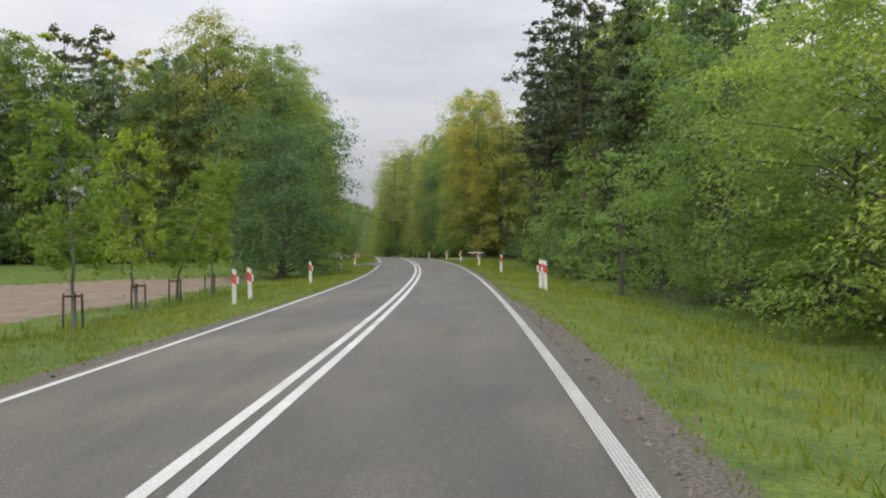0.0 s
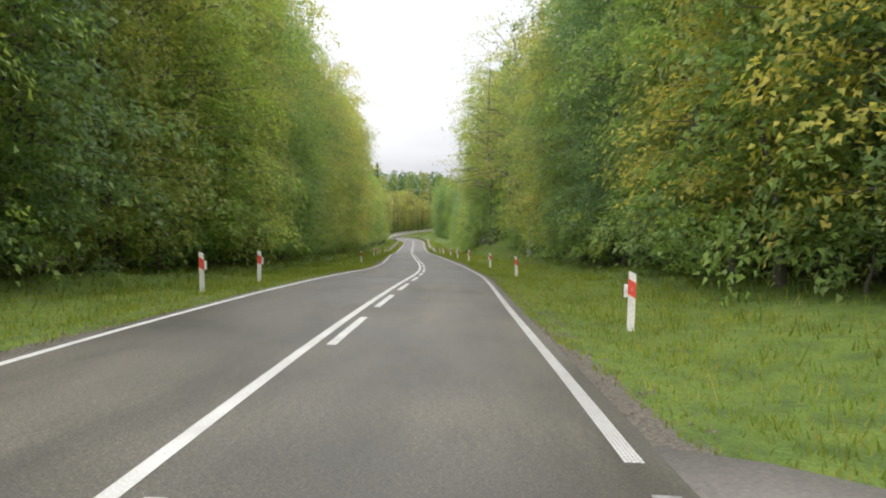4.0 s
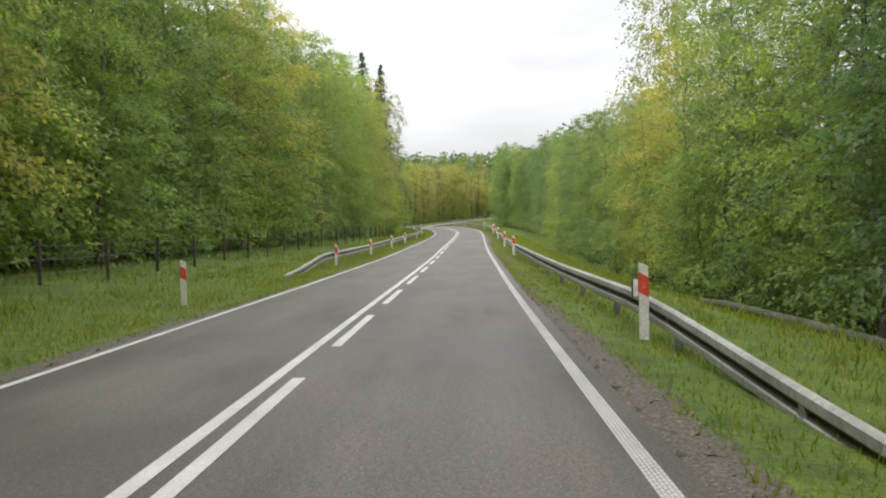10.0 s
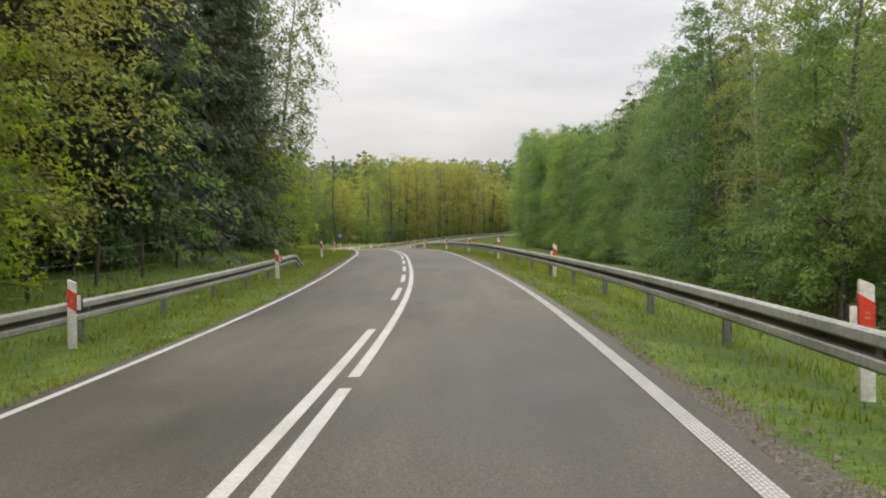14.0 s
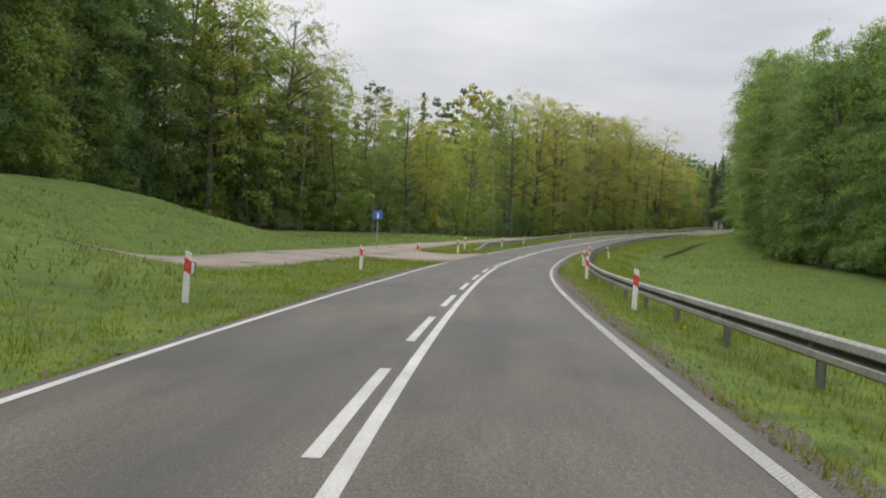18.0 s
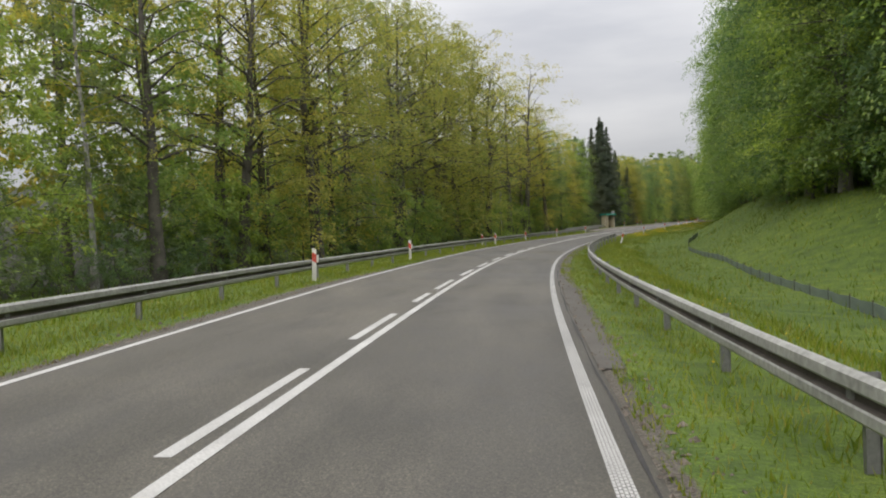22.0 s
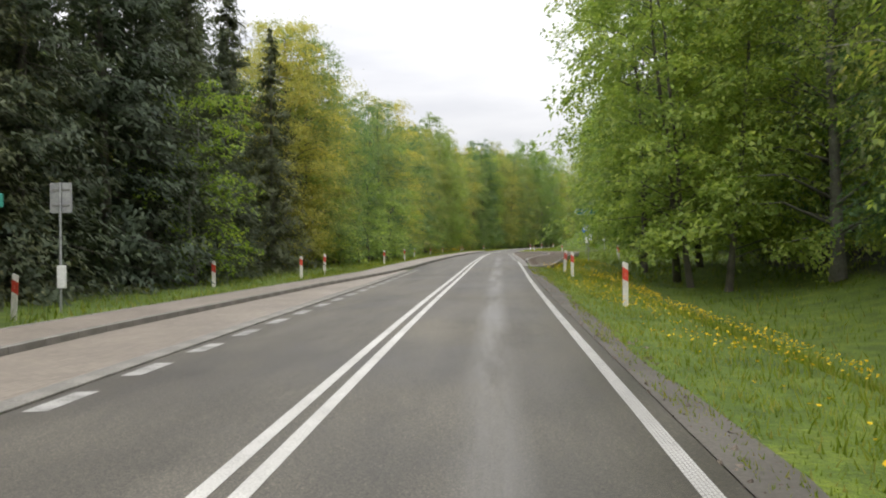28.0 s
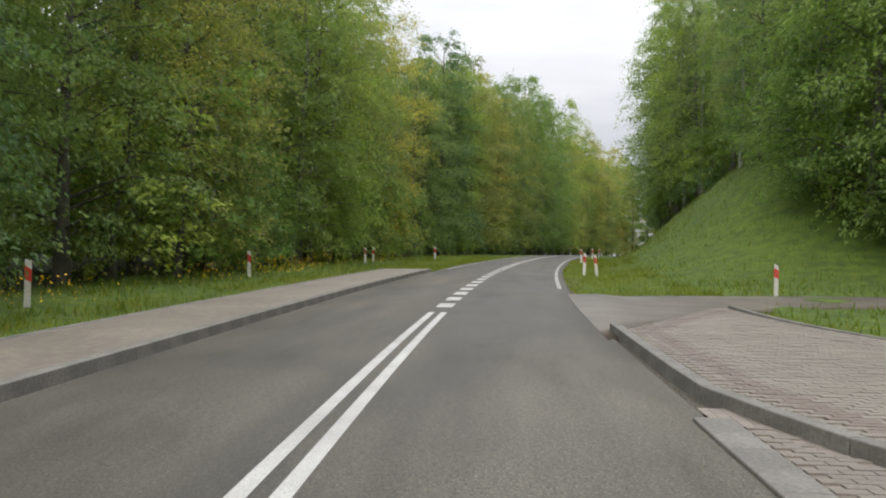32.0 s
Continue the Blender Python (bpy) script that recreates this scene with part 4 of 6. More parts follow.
def tall(side, s):
    """Height of the wood's edge along the way, in metres."""
    if side < 0:
        return float(np.interp(s, [80, 180, 250, 262, 310, 357, 372, 398, 470, 500, 512, 522, 530, 545, 556, 572, 605, 622, 637, 652, 672, 695, 706, 734, 753, 785, 795, 812, 838, 864, 905, 1040], [22, 21, 25, 18, 18, 19.5, 24, 23, 25, 25.5, 25.5, 22.5, 18, 15.5, 18, 23, 23.5, 25, 26, 17.5, 15, 17, 13, 13.2, 15, 15.5, 17.5, 21, 19.5, 23, 26, 28]))
    return float(np.interp(s, [50, 104, 125, 171, 225, 248, 266, 280, 290, 326, 340, 365, 394, 412, 440, 500, 530, 570, 600, 650, 700, 722, 740, 785, 800, 830, 850, 1040], [21, 21, 20.5, 21, 25, 22, 15, 13.5, 12.2, 12.8, 13.6, 15.2, 16.6, 19, 21, 22, 24.5, 24, 22, 23, 19, 21, 26, 27, 25, 15, 20, 24]))


def rows_of_trees():
    """Single trees: the front row of the wood on both sides, with bushes before it."""
    for side, edge, table in ((-1, edge_left, MIX_LEFT), (1, edge_right, MIX_RIGHT)):
        for row, (gap, back) in enumerate(((4.5, 1.0), (5.2, 4.0))):
            s = -14.0 + row * 1.7
            i = 0
            while s < 1030:
                e = float(edge(s))
                key = mix_at(table, s)[(i * 3 + row + int(rng.integers(0, 3))) % len(mix_at(table, s))]
                l = side * (e + back + rng.uniform(-0.6, 1.6))
                if s > (50 if side > 0 else -20) and (row == 0 or (e > 15 and 380 < s < (540 if side < 0 else 600))):
                    tree(key, s, l, rng.uniform(0.88, 1.08) * tall(side, s) / (24 if key in ("pine", "spruce") else 18 if key == "grove" else 21))
                i += 1
                s += gap * (1.5 if s > 890 else 1) * rng.uniform(0.75, 1.3) * (1.4 if e > 45 else 1)
        s = 58.0 if side < 0 else 50.0
        while s < 900:
            e = float(edge(s))
            if e < 60 and rng.random() < 0.92 and not (side > 0 and 688 < s < 718) and not (side < 0 and 684 < s < 722):
                tree("bush" if rng.random() < 0.5 else "scrub", s, side * (e + rng.uniform(-0.6, 1.6)), rng.uniform(0.75, 1.45), 0.05)
            s += rng.uniform(2.0, 4.0) * (0.62 if side < 0 and 80 < s < 345 else 1)


def far_wood(name, label, places, seed, variants):
    """Woods deep behind the edge as one joined body of lighter-built trees."""
    g = np.random.default_rng(seed)
    vs, fs, ms, n = [], [], [], 0
    for p in places:
        tv, tf, cv, cf, leaf_index = variants[int(g.integers(0, len(variants)))]
        a, k = g.uniform(0, 6.28), g.uniform(0.8, 1.04) * p[3]
        turn = np.array([[np.cos(a), -np.sin(a), 0], [np.sin(a), np.cos(a), 0], [0, 0, 1]]) * k
        for v, f, mi in ((tv, tf, 0), (cv, cf, leaf_index)):
            vs.append(v @ turn.T + p[:3])
            fs.append(f + n)
            ms.append(np.full(len(f), mi))
            n += len(v)
    ob = new(name, mesh_of(name, np.concatenate(vs), np.concatenate(fs), [M["bark"], M["leaf_beech"], M["leaf_dark"], M["needle_pine"], M["leaf_yellow"]], np.concatenate(ms)))
    return tagged(ob, label, "forest", kind="stuff")


def light_variants(limbs=30, per=32, size=0.75):
    out = []
    for k, (leaf_index, low) in enumerate(((1, 0.05), (1, 0.1), (2, 0.05), (2, 0.08), (4, 0.1), (2, 0.15))):
        (tv, tf), (cv, cf) = broadleaf(900 + k, 21 + 0.5 * k, 4.4, low, limbs, per, size, 0.22, 0.8, 0.9, 0.35, 0.0, False)
        out.append((tv, tf, cv, cf, leaf_index))
    (tv, tf), (cv, cf) = spruce(930, 24, 3.2, 0.06, 20, 9, 1.0)
    out.append((tv, tf, cv, cf, 3))
    (tv, tf), (cv, cf) = broadleaf(931, 24, 3.0, 0.4, 30, 50, 0.6, 0.22, 0.7, 0.8, 0.1, 0.0, False)
    out.append((tv, tf, cv, cf, 3))
    return out


rows_of_trees()
# undergrowth: tall bushes between the first trees where the wood stands back from the road
for side, edge, s0, s1 in ((-1, edge_left, 396, 656), (1, edge_right, 388, 600), (1, edge_right, 56, 128)):
    s = s0
    while s < s1:
        tree("sapling", s, side * (float(edge(s)) + rng.uniform(0.5, 6.5)), rng.uniform(0.75, 1.5) * (0.95 if s0 < 100 else 0.6 if side < 0 and s > 548 else 1), 0.05)
        s += rng.uniform(1.8, 3.4)
# the wood's edge across the far end of the ploughed field
for row, kinds in enumerate(("alder alder beech alder alder", "pine alder spruce pine", "pine spruce pine")):
    names = kinds.split()
    for i, u in enumerate(np.arange(0, 1.0, 0.07 + 0.015 * row)):
        tree(names[(i * 2 + row) % len(names)], 84 - 17 * u + row * 6 + rng.uniform(-1.5, 1.5), -12.5 - 56 * u - row * 1.5 + rng.uniform(-1.5, 1.5), rng.uniform(0.74, 0.92))
        if row == 0:
            tree("bush", 81 - 17 * u + rng.uniform(-1, 1), -12.5 - 56 * u, rng.uniform(0.8, 1.3), 0.05)
for key, s, l, k in SINGLE_TREES:
    tree(key, s, l, k)
LIGHT, FINE = light_variants(40, 60, 0.62), light_variants(60, 84, 0.46)
for side, edge, name in ((-1, edge_left, "wood_left"), (1, edge_right, "wood_right")):
    g = np.random.default_rng(40 + side)
    s = -30.0 if side < 0 else 44.0
    while s < 900:
        if not (side < 0 and (s < 60 or 535 < s < 655)) and not (side > 0 and 684 < s < 722):
            key = "spruce" if side < 0 and (361 < s < 396 or 682 < s < 716) else "inner" if g.uniform() < 0.45 else "inner_dark"
            tree(key, s, side * (float(edge(s)) + (4.2 if key == "spruce" else 6.0) + g.uniform(-1, 1.5)), g.uniform(0.8, 0.98) * tall(side, s) / (23 if key == "spruce" else 21))
        s += g.uniform(4.2, 6.2)
    spots, near_spots = [], []
    for row, back in enumerate((9.5, 13, 18, 26, 38, 60)):
        s = -30.0 if side < 0 else 60.0
        while s < 1035:
            e = float(edge(s))
            if not (side < 0 and s < 66 and back > 25) and (row < 4 or e > 17) and not (side < 0 and 540 < s < 655 and row < 3 and g.uniform() < 0.62):
                (near_spots if row < 1 else spots).append((*place(s, side * (e + back + g.uniform(-1.5, 1.5)), -0.2), tall(side, s) / 22))
            s += g.uniform(4.8, 7.8) * (1 + back / 35)
    far_wood(name, "deep mixed wood behind the roadside trees", spots, 50 + side, LIGHT)
    far_wood(name, "second rows of the mixed wood behind the edge", near_spots, 55 + side, FINE)

g = np.random.default_rng(61)
spots = []
for s in np.arange(930, 1038, 9.0):
    for l in np.arange(-75, 76, 8.5):
        if abs(l) > 16 or s > 1005:
            spots.append((*place(s + g.uniform(-3, 3), l + g.uniform(-3, 3), -0.2), 1.15))
far_wood("wood_ahead", "distant mixed wood closing the road's view", spots, 62, LIGHT[:6])


def hill_top(x):
    return np.interp(x, [-420, -300, -230, -70, 0, 60, 160], [14, 34, 42, 42, 17, 8, 2])


hx, hy = np.meshgrid(np.arange(-440, 181, 20.0), np.arange(930, 1180, 15.0), indexing="ij")
hz = -9 + hill_top(hx) * (step(hy, 935, 1050) - 0.3 * step(hy, 1060, 1180)) + 1.5 * np.sin(hx * 0.05) * np.sin(hy * 0.04)
hn = hx.shape[1]
hi, hj = np.meshgrid(np.arange(hx.shape[0] - 1), np.arange(hn - 1), indexing="ij")
ha = (hi * hn + hj).ravel()
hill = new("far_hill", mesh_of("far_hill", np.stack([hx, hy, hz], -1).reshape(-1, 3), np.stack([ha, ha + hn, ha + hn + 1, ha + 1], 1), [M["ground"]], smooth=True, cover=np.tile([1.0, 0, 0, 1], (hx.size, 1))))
tagged(hill, "low wooded hill closing the valley in the distance", "hill", kind="structure")
g = np.random.default_rng(64)
spots = []
for x in np.arange(-360, 60, 7.5):
    for y in np.arange(990, 1075, 9.0):
        q = (x + g.uniform(-3, 3), y + g.uniform(-3, 3))
        spots.append((*q, -9 + float(hill_top(q[0]) * step(q[1], 935, 1050)) - 0.5, 0.92))
far_wood("hill_wood", "mixed wood covering the distant hill", spots, 65, light_variants(26, 26, 1.35)[:6])


SOLID_LEFT = [(-40, 87.3), (93.3, 345.5), (605.2, 781.8), (806, 1000)]
SOLID_RIGHT = [(-40, 50.6), (51.6, 75.1), (341.4, 470), (484.8, 781.8), (806, 1000)]
DASHED = [(77.5, 87.3, 0.12, 3.5, 2.1, 0.12), (88, 93, 0.0, 0.9, 1.0, 0.36), (93.3, 97, 0.12, 3.7, 2, 0.12), (103, 341, 0.12, 3.8, 2.2, 0.12), (350.6, 470, -0.12, 3.6, 2.4, 0.12), (471, 484.2, 0.0, 1, 1, 0.34), (485.1, 505, -0.12, 3.5, 2.5, 0.12), (507.3, 545, -0.12, 3.5, 2.4, 0.12), (546.4, 604, -0.12, 3.7, 2.3, 0.12), (783.1, 806, 0.0, 1.1, 1, 0.34), (648.6, 712, -2.5, 1, 1, 0.24), (723, 769, 2.55, 1, 1, 0.24), (86.4, 97.5, EDGE, 0.95, 1.05, 0.16)]
EDGE_LEFT = [(-40, 61), (71, 474), (490, 646), (808, 1000)]
EDGE_RIGHT = [(-40, 86), (98, 722), (791, 1000)]
# ---------------------------------------------------------------- road markings
def line_mark(name, label, s0, s1, l, width=0.105, up=0.005, step_m=1.5):
    s = np.append(np.arange(s0, s1, step_m), s1)
    ob = ribbon(name, s, [l - width / 2, l + width / 2], M["paint_white"], up)
    return tagged(ob, label, "road marking", kind="structure")


def dashes(parent, s0, s1, l, length=4.0, gap=2.0, width=0.12, worn=False):
    s = s0
    while s < s1 - 0.3:
        e = min(s + length, s1)
        ob = ribbon("dash", np.linspace(s, e, max(2, int((e - s) / 1.5) + 2)), [l - width / 2, l + width / 2], M["paint_dull" if worn else "paint_white"], 0.005)
        ob.parent = parent
        s += length + gap


def plain_line(s0, s1, l):
    ob = ribbon("solid_line", np.append(np.arange(s0, s1, 1.5), s1), [l - 0.06, l + 0.06], M["paint_white"], 0.005)
    ob.parent = centre


centre = thing("centre_line", "white double centre line, partly broken, on grey asphalt", "road marking", kind="structure")
for s0, s1 in SOLID_LEFT:
    plain_line(s0, s1, -0.12)
for s0, s1 in SOLID_RIGHT:
    plain_line(s0, s1, 0.12)
for s0, s1, l, length, gap, width in DASHED:
    dashes(centre, s0, s1, l, length, gap, width, abs(l) > 1)
for s0, s1 in EDGE_LEFT:
    line_mark("edge_line", "white solid edge line along the asphalt", s0, s1, -EDGE)


def profiled_line(s0, s1, l):
    """The textured edge line: four rows of small raised paint blocks."""
    s = np.arange(s0, s1, 0.065)
    vs, n = [], 0
    for r in range(5):
        off = l - 0.052 + r * 0.026
        jit = (r % 2) * 0.02
        a, b = s + jit, s + jit + 0.05
        q = np.stack([on_road(a, off - 0.0095, 0.006), on_road(a, off + 0.0095, 0.006), on_road(b, off + 0.0095, 0.006), on_road(b, off - 0.0095, 0.006)], 1)
        vs.append(q.reshape(-1, 3))
    v = np.concatenate(vs)
    k = np.arange(len(v) // 4) * 4
    ob = new("profiled_edge_line", mesh_of("profiled_edge_line", v, np.stack([k, k + 1, k + 2, k + 3], 1), [M["paint_white"]]))
    return tagged(ob, "textured white edge line of small raised paint blocks", "road marking", kind="structure")


for s0, s1 in EDGE_RIGHT:
    profiled_line(s0, s1, EDGE - 0.03)
    under = line_mark("edge_line", "worn thin white base of the textured edge line", s0, s1, EDGE - 0.03, 0.125, 0.003)
    under.data.materials[0] = M["paint_worn"]


POSTS_LEFT = [21, 23, 35.2, 49.5, 65.5, 98.3, 114, 120, 164.3, 195.5, 209, 217.5, 241.5, 256, 276, 289.5, 302.5, 314.5, 331, 345.4, 362.5, 384, 412, 430.5, 445.7, 464, 477.6, 491.3, 508, 519.5, 551, 567, 595, 609, 625, 642]
POSTS_RIGHT = [24.4, 25.8, 43, 58, 73.4, 87.5, 107, 133, 148.8, 167.5, 183, 195.8, 214.5, 217, 232.3, 248, 279, 290.8, 307.8, 327, 340.2, 359, 374, 388, 402, 419, 434.7, 450.5, 467.2, 483.2, 496]
POSTS_ODD = [(500, -6.2, 0), (596, -5.7, 0), (500.5, 5.6, -12), (598.3, 5.4, 14), (631.5, 4.6, 3), (653, 4.6, 0), (673.5, 4.5, 0), (688.5, 4.4, 0), (703.7, 4.5, 0), (708, 4.5, 3), (687, -8.7, 0), (699.5, -8.6, 0), (707, -7.2, 0), (712, -7.2, 0), (729, -6.5, 0), (741, -6.4, 0), (757, -7.2, 0), (781.6, -8.2, 0), (796, -8.6, 0), (816, -9, 0), (818, -9, 0), (830, -7.3, 0), (728, 9.6, 0), (750, 12.5, 0), (791.7, 9.05, 0), (804, 3.9, 0), (804.6, 4.5, -8), (828, 3.8, 0), (846, 4.2, 0), (862, 4.2, 0)]
POSTS = [(s, -5.05 if 428 < s < 496 else -4.42 if 260 < s < 365 or 495 < s < 650 else -4.7, 0) for s in POSTS_LEFT] + [(s, 4.5 if s < 238 else 3.95 if s < 255 else 3.84 if s < 335 else 4.2 if s > 410 else 4.45, 0) for s in POSTS_RIGHT] + POSTS_ODD
RAILS = [(239, 610, 4.2, 11, 0), (266, 372, -4.6, 9, 4), (496, 652, -4.6, 6, 0), (652, 684, -9.4, 0, 2)]
# ---------------------------------------------------------------- roadside posts
def marker_post(bracket=0):
    """A white delineator post with slanted red band, cap and side reflector."""
    root = thing("marker_post", "white roadside marker post with a slanted red band", "marker post", "marker posts along the road")
    bm = bmesh.new()
    prof = [(-0.06, -0.035), (0.06, -0.035), (0.062, 0.0), (0.05, 0.03), (-0.05, 0.03), (-0.062, 0.0)]
    lo = [bm.verts.new((x, y, -0.35)) for x, y in prof]
    hi = [bm.verts.new((x, y, 1.0 + 0.05 * (0.06 - x) / 0.12 - 0.05)) for x, y in prof]
    bm.faces.new(hi)
    bm.faces.new(lo[::-1])
    for i in range(6):
        bm.faces.new((lo[i], lo[(i + 1) % 6], hi[(i + 1) % 6], hi[i]))
    bmesh.ops.bevel(bm, geom=[e for e in bm.edges if all(v.co.z > 0.5 for v in e.verts)], offset=0.008, segments=2, affect="EDGES")
    part("body", bm, root, "", M["post_white"])
    bm = bmesh.new()
    z0, z1, sl = 0.58, 0.84, 0.07
    o = 0.003
    band = [(-0.06 - o, -0.035 - o), (0.06 + o, -0.035 - o), (0.062 + o, 0.0), (0.05 + o, 0.03 + o), (-0.05 - o, 0.03 + o), (-0.062 - o, 0.0)]
    lo = [bm.verts.new((x, y, z0 - sl * x / 0.12)) for x, y in band]
    hi = [bm.verts.new((x, y, z1 - sl * x / 0.12)) for x, y in band]
    for i in range(6):
        bm.faces.new((lo[i], lo[(i + 1) % 6], hi[(i + 1) % 6], hi[i]))
    part("red_band", bm, root, "red reflective band", M["foil_red"])
    if bracket:
        plate_ob = part("side_plate", box(0.1 * bracket - 0.032, -0.012, 0.56, 0.1 * bracket + 0.032, 0.012, 0.78, 0.006), root, "small white plate on a dark bracket", M["post_white"])
        part("rim", box(0.14 * bracket - 0.008, -0.016, 0.55, 0.14 * bracket + 0.008, 0.016, 0.79, 0.003), plate_ob, "dark rim", M["dark_plastic"])
        part("rim", box(0.1 * bracket - 0.03, -0.015, 0.782, 0.1 * bracket + 0.03, 0.015, 0.792, 0.002), plate_ob, "dark rim", M["dark_plastic"])
        part("rim", box(0.1 * bracket - 0.03, -0.015, 0.548, 0.1 * bracket + 0.03, 0.015, 0.558, 0.002), plate_ob, "dark rim", M["dark_plastic"])
    for z in (0.672, 0.712):
        part("marking", box(-0.02, -0.0405, z, 0.02, -0.0385, z + 0.022), root, "faint pale bar of a worn number", M["foil_pale"])
    return root


POST, PLATE_LEFT, PLATE_RIGHT = marker_post(), marker_post(-1), marker_post(1)
used = set()
for i, (s, l, lean) in enumerate(POSTS):
    m = spot(s, l, rng.uniform(-8, 8), 0, 1, (rng.normal(0, 1.0), lean + rng.normal(0, 1.0)))
    src = POST if i % 5 == 3 or i >= len(POSTS) - len(POSTS_ODD) else PLATE_LEFT if l > 0 else PLATE_RIGHT
    if src.name not in used:
        used.add(src.name)
        src.matrix_basis = m
    else:
        copy_thing(src, m)


# ---------------------------------------------------------------- guardrails
def guardrail(s0, s1, l, flare0=0, flare1=0):
    """A steel W-beam rail on posts; the ends dip to the ground over the flare lengths."""
    side = 1 if l > 0 else -1
    root = thing("guardrail", "weathered galvanised steel guardrail beside the road", "guardrail", "guardrails along the road")
    prof = [(0.015, 0.155), (0.05, 0.15), (0.08, 0.125), (0.082, 0.05), (0.07, 0.034), (0.02, 0.018), (0.02, -0.03), (0.07, -0.046), (0.082, -0.06), (0.08, -0.125), (0.05, -0.15), (0.015, -0.155)]
    cuts = np.arange(s0, s1, 4.0)

    def line(at):
        """The rail stands nearer and lower on the first stretch of the bend."""
        shift = np.interp(at, [241, 258, 322, 345, 400, 490, 525], [0.0, -0.2, -0.2, 0.0, 0.3, 0.3, 0.0]) if side > 0 else 0.0 * np.asarray(at, float)
        return l + shift, (-0.08 * (1 - step(at, 320, 345)) if side > 0 else 0.0)

    for a in cuts:
        b = min(a + 4.0, s1)
        s = np.linspace(a - 0.05, b + 0.03, 4)
        drop = np.zeros_like(s)
        if flare0:
            drop += (1 - step(s, s0, s0 + flare0)) * 0.5
        if flare1:
            drop += step(s, s1 - flare1, s1) * 0.5
        rows = []
        for k, (o, z) in enumerate(prof + [(x - 0.004, zz) for x, zz in prof[::-1]]):
            rows.append(place(s, line(s)[0] - side * o + side * 0.12 * drop, 0.0) + np.stack([0 * s, 0 * s, 0.5 + z - drop + line(s)[1]], -1))
        k = len(rows)
        v = np.stack(rows, 1).reshape(-1, 3)
        i, j = np.meshgrid(np.arange(3), np.arange(k), indexing="ij")
        p, q = (i * k + j).ravel(), (i * k + (j + 1) % k).ravel()
        # the middle groove's faces are coloured darker and browner than the ridges
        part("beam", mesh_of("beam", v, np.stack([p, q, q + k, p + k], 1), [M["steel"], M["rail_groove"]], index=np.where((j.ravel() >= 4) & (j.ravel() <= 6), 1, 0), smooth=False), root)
        if drop[0] < 0.4:
            ps = place(a + 0.3, float(line(a + 0.3)[0]) + side * 0.1, float(np.asarray(line(a + 0.3)[1])) - float(drop[0]))
            h = float(axis(a)[3])
            ob = part("post", RAIL_POST, root)
            ob.matrix_basis = Matrix.Translation(Vector(ps)) @ Matrix.Rotation(h, 4, "Z")
            ob = part("spacer", RAIL_SPACER, root)
            ob.matrix_basis = Matrix.Translation(Vector(place(a + 0.3, float(line(a + 0.3)[0]) + side * 0.02, float(np.asarray(line(a + 0.3)[1])) - float(drop[0])))) @ Matrix.Rotation(h, 4, "Z")
    return root


bm = box(-0.05, -0.03, -0.4, -0.044, 0.03, 0.64)
box_bm(bm, 0.044, -0.03, -0.4, 0.05, 0.03, 0.64)
box_bm(bm, -0.044, -0.004, -0.4, 0.044, 0.004, 0.64)
RAIL_POST = bpy.data.meshes.new("rail_post")
bm.to_mesh(RAIL_POST)
bm.free()
RAIL_POST.materials.append(M["steel_dull"])
bm = box(-0.06, -0.05, 0.42, 0.06, 0.05, 0.6, 0.01)
RAIL_SPACER = bpy.data.meshes.new("rail_spacer")
bm.to_mesh(RAIL_SPACER)
bm.free()
RAIL_SPACER.materials.append(M["steel_dull"])
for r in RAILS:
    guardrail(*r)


# ---------------------------------------------------------------- side roads, bays and paving
def patch(name, label, category, lines, mat, up=0.02, kind="structure", n=14):
    """A surface lying on the ground between two lines of (station, offset), sampled evenly."""
    a, b = (np.asarray(v, float) for v in lines)
    u = np.linspace(0, 1, n)
    ga = np.stack([np.interp(u, np.linspace(0, 1, len(a)), a[:, i]) for i in (0, 1)], 1)
    gb = np.stack([np.interp(u, np.linspace(0, 1, len(b)), b[:, i]) for i in (0, 1)], 1)
    w = np.array([0, 0, 0.17, 0.34, 0.5, 0.66, 0.83, 1, 1])[:, None, None]
    g = ga[None] * (1 - w) + gb[None] * w
    v = place(g[..., 0], g[..., 1], np.clip(0.006 + (np.abs(g[..., 1]) - 2.85) * 0.1, 0.006, up))
    v[0, :, 2] -= 0.3
    v[-1, :, 2] -= 0.3
    k, m = v.shape[:2]
    i, j = np.meshgrid(np.arange(k - 1), np.arange(m - 1), indexing="ij")
    p = (i * m + j).ravel()
    f = np.stack([p, p + 1, p + m + 1, p + m], 1)
    ob = new(name, mesh_of(name, v.reshape(-1, 3), f, [mat], uv=g.reshape(-1, 2), smooth=True))
    return tagged(ob, label, category, kind=kind)


patch("side_road", "cracked asphalt side road leaving the main road", "road", ([(85, 2.9), (88.5, 5.0), (90.6, 8), (92.5, 12), (95, 22)], [(98.5, 2.9), (97, 5.0), (96, 8), (96, 12), (98, 22)]), M["asphalt_pale"], 0.05)
patch("field_entry", "short grey asphalt entry to the field", "road", ([(61, -2.8), (63, -3.6), (64.5, -4.9)], [(72, -2.8), (69.5, -3.6), (67, -4.9)]), M["asphalt"], 0.05)
patch("track", "pale gravelly track curving off along the road", "track", ([(456, -13.5), (460, -12.6), (464, -12.2), (474, -12.6), (486, -11.6), (505, -11.3), (530, -10.6), (562, -11.0), (585, -12)], [(456, -9.5), (459, -8.1), (463, -7.8), (472, -7.8), (484, -7.7), (505, -8.9), (530, -8.6), (562, -9.0), (585, -10)]), M["track"], 0.06, n=40)
